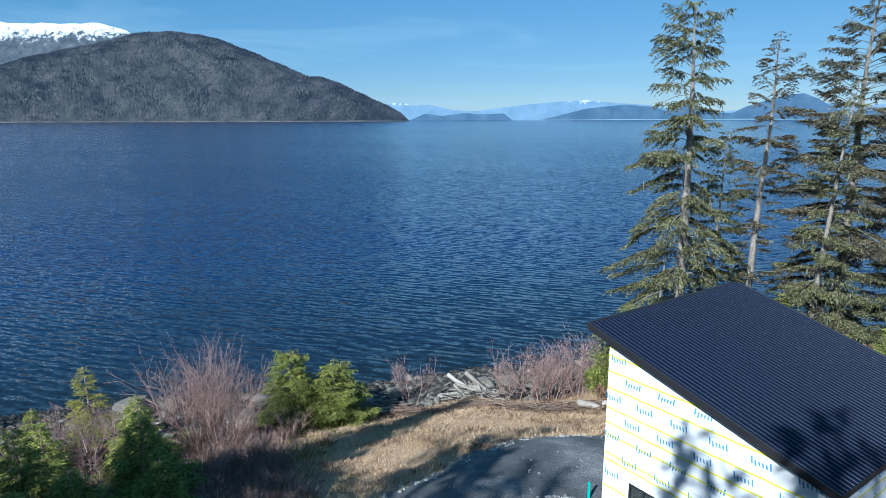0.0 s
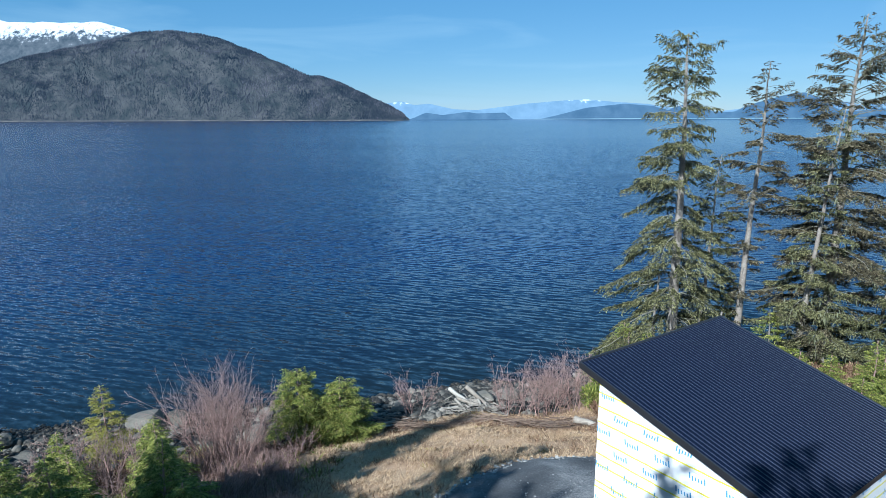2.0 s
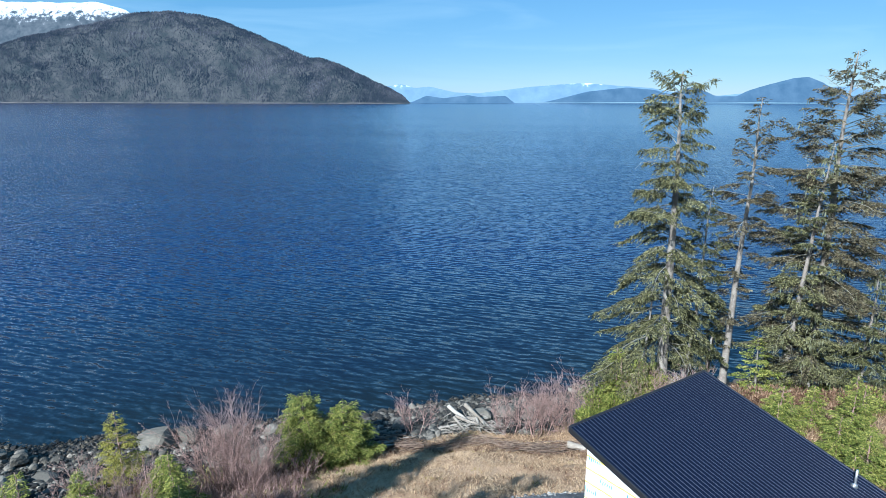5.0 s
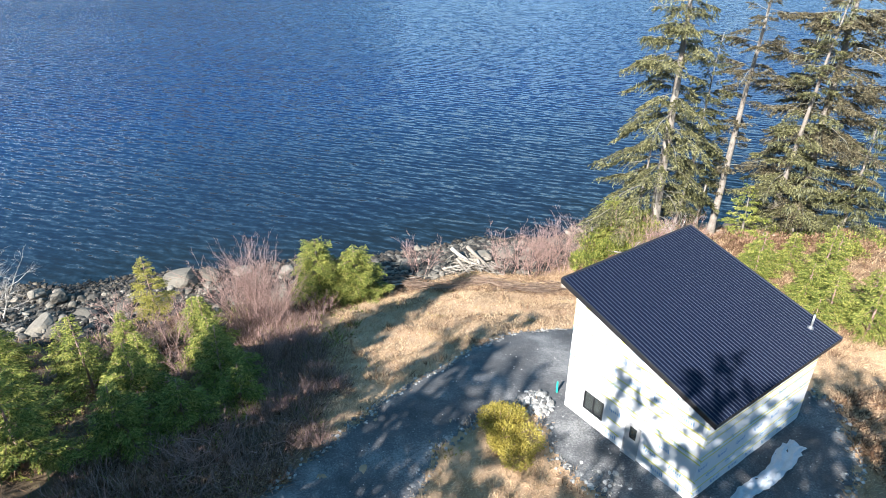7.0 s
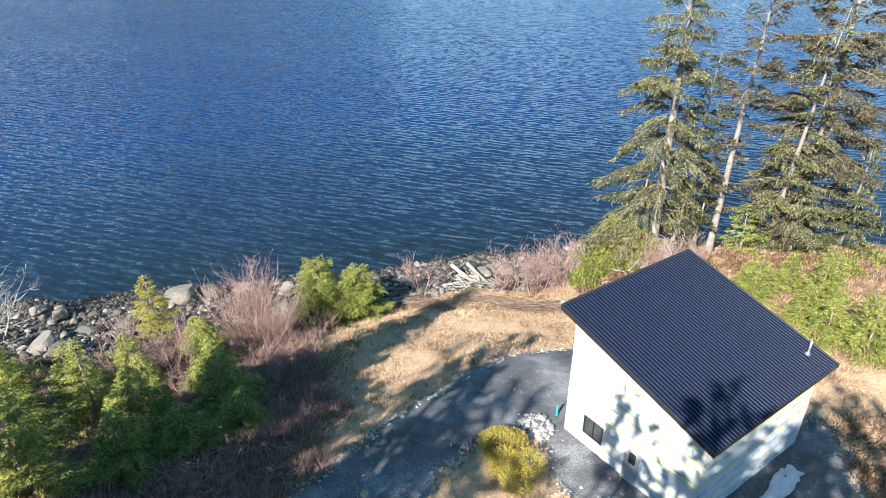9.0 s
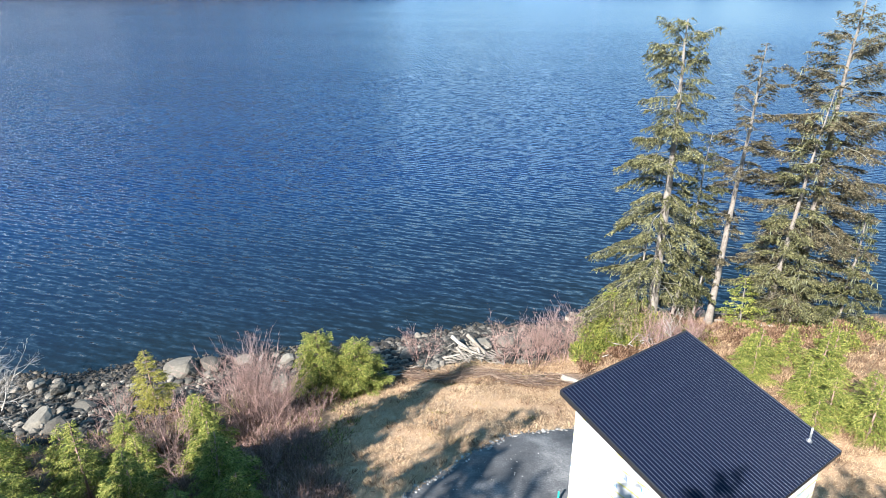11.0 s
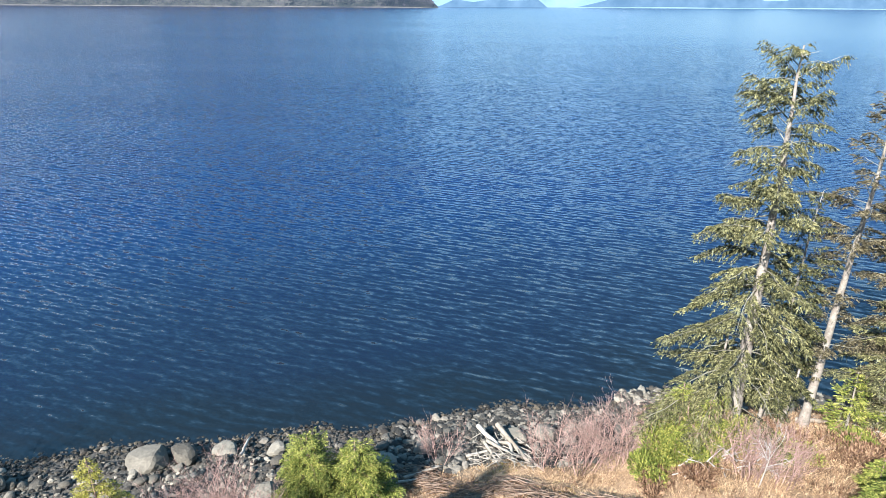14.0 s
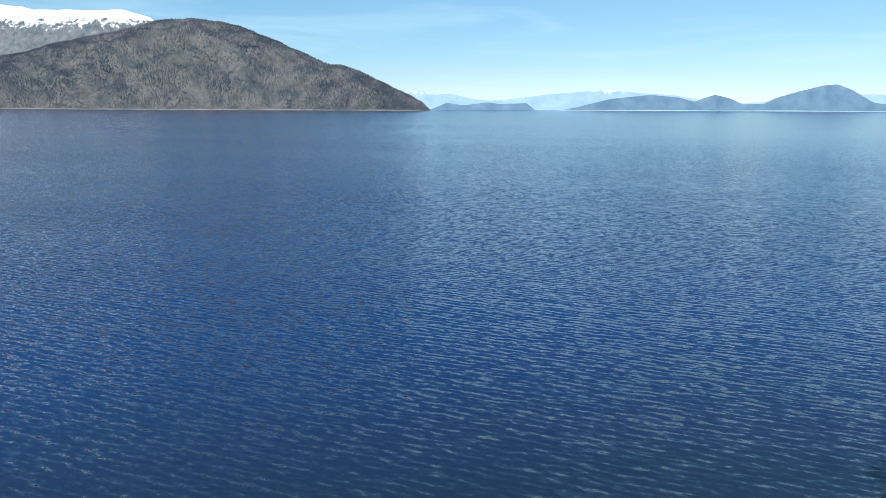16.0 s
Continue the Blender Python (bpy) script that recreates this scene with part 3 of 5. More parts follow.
box(bm, WX0 + 0.03, WX1 - 0.03, WY0 + 0.03, WY1 - 0.03, -1.2, -0.004)
part("foundation", bm, M_CONCRETE, house, "grey concrete footing")
# roof: deck, ribbed sheets, trim
bm = bmesh.new()
prism(bm, 0.03, RX - 0.03, 0.03, RY - 0.03, 0, 0)
for v in bm.verts:
    v.co.z = under_roof(v.co.x) + (0.0 if v.index < 0 else 0)
bm.verts.ensure_lookup_table()
for i, v in enumerate(bm.verts):
    v.co.z = under_roof(v.co.x) + (0.004 if i < 4 else 0.20)
roof = part("roof", bm, M_TRIM, house, "dark ribbed metal shed roof")
RIB = RY / 48
panel = None
for n in range(12):
    if panel is None:
        flat = [(0.0, 0.0), (4 * RIB - 0.0005, 0.0)]
        verts, faces, smooth = [], [], []
        for k in range(4):
            y0, y1 = k * RIB, (k + 1) * RIB - 0.040
            prof = [(y0, 0.0), (y1, 0.0)] + [(y1 + 0.020 - 0.020 * math.cos(q), 0.028 * math.sin(q)) for q in (0.6, 1.15, 1.57, 2.0, 2.55)] + [((k + 1) * RIB - 0.0005 * (k == 3), 0.0)]
            c, o = len(prof), len(verts)
            verts += [(x, y, under_roof(x) + 0.205 + z) for x in (-0.03, RX + 0.04) for y, z in prof]
            faces += [(o + i, o + c + i, o + c + i + 1, o + i + 1) for i in range(c - 1)]
            smooth += [i > 0 for i in range(c - 1)]
        panel = mesh_from("roof_panel", verts, faces, M_ROOF)
        panel.materials.append(M_RIB_GLINT)
        panel.polygons.foreach_set("use_smooth", smooth)
        panel.polygons.foreach_set("material_index", [int(s) for s in smooth])
    ob = new("roof_panel", panel)
    ob.parent, ob.location = roof, (0, n * 4 * RIB, 0)


def rail(name, x0, x1, y0, y1, lo, hi, parent, material, label=""):
    bm = bmesh.new()
    vs = [bm.verts.new((x, y, under_roof(x) + z)) for x in (x0, x1) for y in (y0, y1) for z in (lo, hi)]
    for f in ((0, 1, 3, 2), (4, 6, 7, 5), (0, 4, 5, 1), (2, 3, 7, 6), (0, 2, 6, 4), (1, 5, 7, 3)):
        bm.faces.new([vs[i] for i in f])
    soften(bm, 0.008, 1)
    part(name, bm, material, parent, label)


rail("rake_trim", -0.05, RX + 0.05, -0.05, 0.026, -0.04, 0.255, roof, M_TRIM, "black metal edge trim")
rail("rake_trim", -0.05, RX + 0.05, RY - 0.026, RY + 0.05, -0.04, 0.255, roof, M_TRIM)
rail("eave_trim", -0.07, 0.02, 0.028, RY - 0.028, -0.04, 0.262, roof, M_TRIM)
rail("eave_trim", RX - 0.024, RX + 0.03, 0.028, RY - 0.028, -0.05, 0.19, roof, M_TRIM)


# wrap print: short plain bars for the lettering, thin yellow rules
def wall_print(along, up, a0, a1, top, seed, parent, place, skip):
    rng = random.Random(seed)
    blue, pale, rule = bmesh.new(), bmesh.new(), bmesh.new()

    def plate(bm, a, z, w, h, slant=0.0):
        vs = [bm.verts.new(place(q, r, d)) for d in (0.001, 0.004) for q, r in ((a, z), (a + w, z), (a + w + slant, z + h), (a + slant, z + h))]
        for f in ((0, 1, 2, 3), (7, 6, 5, 4), (0, 4, 5, 1), (1, 5, 6, 2), (2, 6, 7, 3), (3, 7, 4, 0)):
            bm.faces.new([vs[i] for i in f])

    row, z = 0, 0.25
    while z < up - 0.3:
        a = a0 + 0.1 + 0.75 * (row % 2) + rng.uniform(-0.12, 0.12)
        while a < a1 - 0.75:
            if z + 0.3 < top(a) - 0.05 and z + 0.3 < top(a + 0.7) - 0.05 and not skip(a, a + 0.7, z - 0.1, z + 0.3):
                flip = row % 3 != 1
                # a row of plain slanting dashes stands for the print
                for k in range(6):
                    plate(blue, a + 0.125 * k, z - (0.06 if k == 1 else 0), 0.055, 0.25 if k in (0, 5) else 0.21 if k == 1 else 0.15, -0.03 if flip else 0.03)
                plate(pale, a + 0.12, z + (0.30 if flip else -0.13), 0.46, 0.035)
            a += 1.5 + rng.uniform(-0.04, 0.04)
        row += 1
        z += 0.82
    for z in (0.62, 1.32, 2.5, 2.78, 3.6, 4.1, 4.75, 5.6, 6.3, 6.95, 7.3):
        edges = [q for q in np.arange(a0, a1 - 0.01, 0.3)]
        for q in edges:
            if z + 0.03 < min(top(q), top(q + 0.3)) and not skip(q, q + 0.3, z - 0.02, z + 0.05) and z < up:
                plate(rule, q, z + 0.008 * math.sin(q * 5 + z), 0.3, 0.065)
    part("wrap_print", blue, M_BLUE, parent, "blue printed marks")["kind"] = "stuff"
    part("wrap_caption", pale, M_GREYPRINT, parent, "pale printed lines")["kind"] = "stuff"
    part("wrap_rule", rule, M_STRIPE, parent, "yellow printed rules")["kind"] = "stuff"


def over_opening(a, b, z0, z1):
    return any(b > x0 - 0.08 and a < x1 + 0.08 and z1 > y0 - 0.08 and z0 < y1 + 0.08 for x0, x1, y0, y1 in ((DX0, DX1, 0, DZ), (NX0, NX1, NZ0, NZ1)))


wall_print("x", 7.6, WX0, WX1, under_roof, 3, wall_front, lambda a, z, d: (a, WY0 - d, z), over_opening)
wall_print("y", 5.5, WY0 + THICK, WY1 - THICK, lambda q: under_roof(WX1), 4, wall_low, lambda a, z, d: (WX1 + d, a, z), lambda *q: False)

# door: slab with a glazed upper light, frame, sill, handle
door = new("door")
door.parent = house
bm = bmesh.new()
Y0 = WY0 + 0.03
for x0, x1, z0, z1 in ((DX0 + 0.05, DX0 + 0.26, 0.03, 2.04), (DX1 - 0.26, DX1 - 0.05, 0.03, 2.04), (DX0 + 0.26, DX1 - 0.26, 0.03, 1.08), (DX0 + 0.26, DX1 - 0.26, 1.86, 2.04)):
    box(bm, x0, x1, Y0, Y0 + 0.05, z0, z1)
part("door_slab", bm, M_DOOR, door, "pale grey-white door slab")
bm = bmesh.new()
box(bm, DX0 + 0.265, DX1 - 0.265, Y0 + 0.02, Y0 + 0.03, 1.085, 1.855)
part("door_pane", bm, M_GLASS, door, "dark glass light")
for x0, x1, z0, z1 in ((DX0, DX0 + 0.046, 0, 2.1), (DX1 - 0.046, DX1, 0, 2.1), (DX0 + 0.046, DX1 - 0.046, 2.045, 2.1)):
    bm = bmesh.new()
    box(bm, x0, x1, WY0 - 0.025, WY0 + 0.14, z0, z1)
    soften(bm, 0.006, 1)
    part("door_frame", bm, M_DOOR, door)
bm = bmesh.new()
box(bm, DX0 - 0.02, DX1 + 0.02, WY0 - 0.10, WY0 + 0.1, -0.05, 0.028)
part("door_sill", bm, M_STEEL, door)
bm = bmesh.new()
bmesh.ops.create_uvsphere(bm, u_segments=10, v_segments=6, radius=0.035, matrix=Matrix.Translation((DX0 + 0.12, Y0 - 0.05, 1.0)))
part("door_handle", bm, M_STEEL, door, smooth=True)
# window: slider with dark frame and two panes
window = new("window")
window.parent = house
for x0, x1, z0, z1 in ((NX0, NX0 + 0.07, NZ0, NZ1), (NX1 - 0.07, NX1, NZ0, NZ1), (NX0 + 0.07, NX1 - 0.07, NZ0, NZ0 + 0.07), (NX0 + 0.07, NX1 - 0.07, NZ1 - 0.07, NZ1),
                       ((NX0 + NX1) / 2 - 0.03, (NX0 + NX1) / 2 + 0.03, NZ0 + 0.07, NZ1 - 0.07)):
    bm = bmesh.new()
    box(bm, x0, x1, WY0 - 0.03, WY0 + 0.09, z0, z1)
    soften(bm, 0.008, 1)
    part("window_frame", bm, M_TRIM, window, "black window frame")
for x0, x1 in ((NX0 + 0.075, (NX0 + NX1) / 2 - 0.035), ((NX0 + NX1) / 2 + 0.035, NX1 - 0.075)):
    bm = bmesh.new()
    box(bm, x0, x1, WY0 + 0.03, WY0 + 0.04, NZ0 + 0.075, NZ1 - 0.075)
    part("window_pane", bm, M_GLASS, window)
# floor inside, vent pipe on the roof
bm = bmesh.new()
box(bm, WX0 + THICK, WX1 - THICK, WY0 + THICK, WY1 - THICK, 0.0, 0.05)
part("inside_floor", bm, M_ROOM, house)
vent = new("vent_pipe")
vent.parent = roof
vx, vy = 8.35, 9.75
vz = under_roof(vx) + 0.2
bm = bmesh.new()
bmesh.ops.create_cone(bm, cap_ends=True, segments=14, radius1=0.055, radius2=0.055, depth=0.85, matrix=Matrix.Translation((vx, vy, vz + 0.40)))
part("pipe", bm, M_STEEL, vent, "pale metal vent pipe", True)
bm = bmesh.new()
bmesh.ops.create_cone(bm, cap_ends=True, segments=14, radius1=0.17, radius2=0.06, depth=0.12, matrix=Matrix.Translation((vx, vy, vz + 0.07)) @ Matrix.Rotation(math.atan(FALL), 4, "Y"))
part("flashing", bm, M_STEEL, vent, "", True)


# ---- plants: shared builders ----
class Tubes:
    """Collects tapered branches, and gives them as one mesh."""

    def __init__(self):
        self.v, self.f = [], []

    def add(self, points, radii, sides=5):
        points = [Vector(q) for q in points]
        start = len(self.v)
        for i, q in enumerate(points):
            way = (points[min(i + 1, len(points) - 1)] - points[max(i - 1, 0)]).normalized()
            e1 = way.orthogonal().normalized()
            e2 = way.cross(e1)
            for s in range(sides):
                w = 2 * math.pi * s / sides
                self.v.append(tuple(q + (e1 * math.cos(w) + e2 * math.sin(w)) * radii[i]))
        for i in range(len(points) - 1):
            for s in range(sides):
                a, b = start + i * sides + s, start + i * sides + (s + 1) % sides
                self.f.append((a, b, b + sides, a + sides))
        self.f.append(tuple(range(start + (len(points) - 1) * sides, start + len(points) * sides)))

    def mesh(self, name, material, smooth=True):
        return mesh_from(name, self.v, self.f, material, smooth)


def blades(name, at, way, length, width, material, rng, tilt=0.6):
    """Narrow leaves: from each place along its way, folded to a random side."""
    n = len(at)
    way = way / (np.linalg.norm(way, axis=1, keepdims=True) + 1e-9)
    side = np.cross(way, rng.normal(0, 1, (n, 3)) * tilt + np.array((0, 0, 1.0)))
    side /= np.linalg.norm(side, axis=1, keepdims=True) + 1e-9
    L, W = np.reshape(length, (n, 1)), np.reshape(width, (n, 1))
    v = np.stack([at, at + way * L * 0.45 + side * W, at + way * L, at + way * L * 0.45 - side * W], 1).reshape(-1, 3)
    return mesh_from(name, v, np.arange(n * 4).reshape(n, 4), material)


def conifer(seed, H, bare, reach, n_limbs, leaf=0.5, droop=0.35, radius=0.3, material=None, moss=0, lean=(0, 0), power=0.75, thick=6, gap=0.0,
            bark=None, name="conifer_tree", label="tall spruce", group="", at=(0, 0), top_thin=0.25, spread=1.0, inner=0.12,
            fine=(0.07, 0.12), per=5.5, bias=0.0, toward=0.0, open_front=0.0, loose=0.65, sag=(-0.9, 0.3), fan=0.45):
    """A conifer: tapered trunk, curved limbs in uneven tiers, sprays of needles along them."""
    rng = np.random.default_rng(seed)
    z0 = ground_z(*at) - 0.15
    tree = thing(name, pose(at[0], at[1], z0), label, "tree", group)
    trunk = Tubes()
    bend = rng.normal(0, 0.12, (12, 2)) * min(1, H / 20)
    spine = [Vector((lean[0] * t + bend[i][0] * t, lean[1] * t + bend[i][1] * t, H * t)) for i, t in enumerate(np.linspace(0, 1, 12))]
    trunk.add(spine, [radius * (1.25 if i == 0 else 1) * (1 - 0.93 * (i / 11)) + 0.01 for i in range(12)], 9)

    def on_trunk(t):
        i = min(10, int(t * 11))
        return spine[i].lerp(spine[i + 1], t * 11 - i)

    limbs, leaf_at, leaf_way, leaf_len = trunk, [], [], []
    moss_at, moss_way = [], []
    turns = rng.uniform(0, 2 * math.pi, n_limbs)
    holes = rng.uniform(bare, 1, 3)
    for i in range(n_limbs):
        t = bare + (1 - bare) * ((i + rng.uniform(0, 1)) / n_limbs)
        if open_front and math.sin(turns[i]) < -0.35 and rng.uniform() < open_front:
            continue
        if gap and min(abs(t - h) for h in holes) < gap:
            continue
        k = (t - bare) / (1 - bare)
        L = reach * ((1 - k) ** power * (1 - top_thin) + top_thin * (1 - k)) * rng.uniform(0.45, 1.15)  + 0.12 + 0.5 * min(1, H / 20) * (k > 0.5)
        L *= 1 + bias * math.cos(turns[i] - toward)
        if k < 0.15:
            L *= 0.55 + 3 * k
        az = turns[i]
        out = np.array((math.cos(az), math.sin(az), 0.0))
        rise = 0.6 * k ** 2.5 - 0.06 + rng.normal(0, 0.12)
        o = np.array(on_trunk(t))
        pts = [o + out * L * s + np.array((0, 0, L * (rise * s - droop * s * s + 0.12 * s ** 4))) for s in (0, 0.25, 0.5, 0.75, 1)]
        limbs.add(pts, [max(0.010, 0.0105 * L * q * (0.6 + radius)) for q in (1, 0.8, 0.55, 0.35, 0.12)], 4)
        across = np.cross(out, (0, 0, 1))
        m = max(3, int(L * thick * spread))
        for j in range(m):
            s = rng.uniform(inner, 1) ** 0.75
            u = s * 4
            q = min(3, int(u))
            p0 = pts[q] * (1 - (u - q)) + pts[q + 1] * (u - q)
            side = across * rng.choice((-1, 1)) * rng.uniform(0.3, 1.0) + out * rng.uniform(0.3, 0.9)
            side[2] += rng.uniform(*sag) - droop * 0.5
            comb = np.array((side[1], -side[0], 0.0))
            tl = (0.25 + 0.28 * L * (1 - s * 0.7)) * rng.uniform(0.6, 1.2) * spread
            steps = max(2, int(tl / leaf * per))
            w = np.linspace(0.05, 1, steps)[:, None]
            leaf_at.append(p0 + side * tl * w + rng.normal(0, 0.05, (steps, 3)))
            leaf_way.append(side + comb * fan * (1 - 2 * rng.integers(0, 2, (steps, 1))) + rng.normal(0, loose, (steps, 3)))
            leaf_len.append(leaf * rng.uniform(0.6, 1.2, steps))
        if moss and k < 0.75:
            for j in range(int(L * moss)):
                s = rng.uniform(0.1, 0.9) * 4
                q = min(3, int(s))
                moss_at.append(pts[q] * (1 - (s - q)) + pts[q + 1] * (s - q) + rng.normal(0, 0.12, 3))
                moss_way.append(np.array((0, 0, -1)) + rng.normal(0, 0.25, 3))
    part("trunk", trunk.mesh("trunk", bark or M_BARK), None, tree)["kind"] = "stuff"
    leaf_at, leaf_way, leaf_len = np.concatenate(leaf_at), np.concatenate(leaf_way), np.concatenate(leaf_len)
    part("crown", blades("crown", leaf_at, leaf_way, leaf_len, leaf_len * rng.uniform(*fine, len(leaf_len)), material or M_NEEDLE, rng), None, tree)["kind"] = "stuff"
    if moss_at:
        n = len(moss_at)
        part("moss", blades("moss", np.array(moss_at), np.array(moss_way), rng.uniform(0.2, 0.65, n), rng.uniform(0.025, 0.06, n), M_MOSS, rng), None, tree,
             "pale hanging moss")["kind"] = "stuff"
    return tree


def bare_shrub(seed, at, H, wide, stems, twigs, material, name="bare_shrub", label="leafless brown shrub with fine upright twigs", group="", stem_r=0.035,
               category="shrub", split=3, levels=3):
    """A leafless shrub: several stems from one foot, forking into ever finer twigs."""
    rng = np.random.default_rng(seed)
    shrub = thing(name, pose(at[0], at[1], ground_z(*at) - 0.08), label, category, group)
    wood, fine = Tubes(), Tubes()

    def grow(p, way, length, r, level):
        way = way / np.linalg.norm(way)
        pts = [p]
        runs = 3 if level < 2 else 2
        for s in range(runs):
            way = way + rng.normal(0, 0.10, 3) + np.array((0, 0, 0.05))
            way = way / np.linalg.norm(way)
            pts.append(pts[-1] + way * length / runs)
        (wood if level == 0 else fine).add(pts, [r, r * 0.8, r * 0.6, r * 0.35] if runs == 3 else [r, r * 0.7, r * 0.35], 4 if level == 0 else 3)
        if level >= levels:
            return
        for _ in range(split if level else twigs):
            s = rng.uniform(0.25, 1.0) * runs
            q = min(runs - 1, int(s))
            start = pts[q] * (1 - (s - q)) + pts[q + 1] * (s - q)
            grow(start, way + rng.normal(0, 0.45, 3), length * rng.uniform(0.35, 0.6), max(r * 0.5, 0.006), level + 1)

    for i in range(stems):
        az = rng.uniform(0, 2 * math.pi)
        foot = np.array((math.cos(az), math.sin(az), 0)) * wide * 0.35 * rng.uniform(0, 1)
        grow(foot, np.array((math.cos(az) * wide / H * 0.6, math.sin(az) * wide / H * 0.6, 1.0)) + rng.normal(0, 0.08, 3), H * rng.uniform(0.55, 0.8), stem_r, 0)
    part("stem", wood.mesh("stem", material), None, shrub)["kind"] = "stuff"
    part("twig_crown", fine.mesh("twig_crown", material), None, shrub)["kind"] = "stuff"
    return shrub


def leafy_clump(seed, at, H, wide, count, leaf, material, name, label, group="", category="shrub", up=0.6):
    """A low clump: short stems and many leaves through an uneven dome."""
    rng = np.random.default_rng(seed)
    clump = thing(name, pose(at[0], at[1], ground_z(*at) - 0.05), label, category, group)
    stems = Tubes()
    lobes = [(rng.normal(0, wide * 0.3, 2), rng.uniform(0.55, 1)) for _ in range(9)]
    P, Wy = [], []
    for c, s in lobes:
        stems.add([(0, 0, 0), (c[0] * 0.6, c[1] * 0.6, H * s * 0.5), (c[0], c[1], H * s * 0.9)], [0.04, 0.025, 0.01], 4)
        n = count // 9
        q = rng.normal(0, 1, (n, 3))
        q /= np.linalg.norm(q, axis=1, keepdims=True)
        q *= rng.uniform(0.35, 1, (n, 1)) ** 0.5
        pos = q * np.array((wide * 0.3, wide * 0.3, H * s * 0.45)) + np.array((c[0], c[1], H * s * 0.5))
        P.append(pos)
        Wy.append(q + rng.normal(0, 0.4, (n, 3)) + np.array((0, 0, up)))
    part("stem", stems.mesh("stem", M_TWIG), None, clump)["kind"] = "stuff"
    P, Wy = np.concatenate(P), np.concatenate(Wy)
    P[:, 2] = np.abs(P[:, 2])
    part("foliage", blades("foliage", P, Wy, leaf * rng.uniform(0.6, 1.3, len(P)), leaf * rng.uniform(0.1, 0.22, len(P)), material, rng), None, clump)["kind"] = "stuff"
    return clump


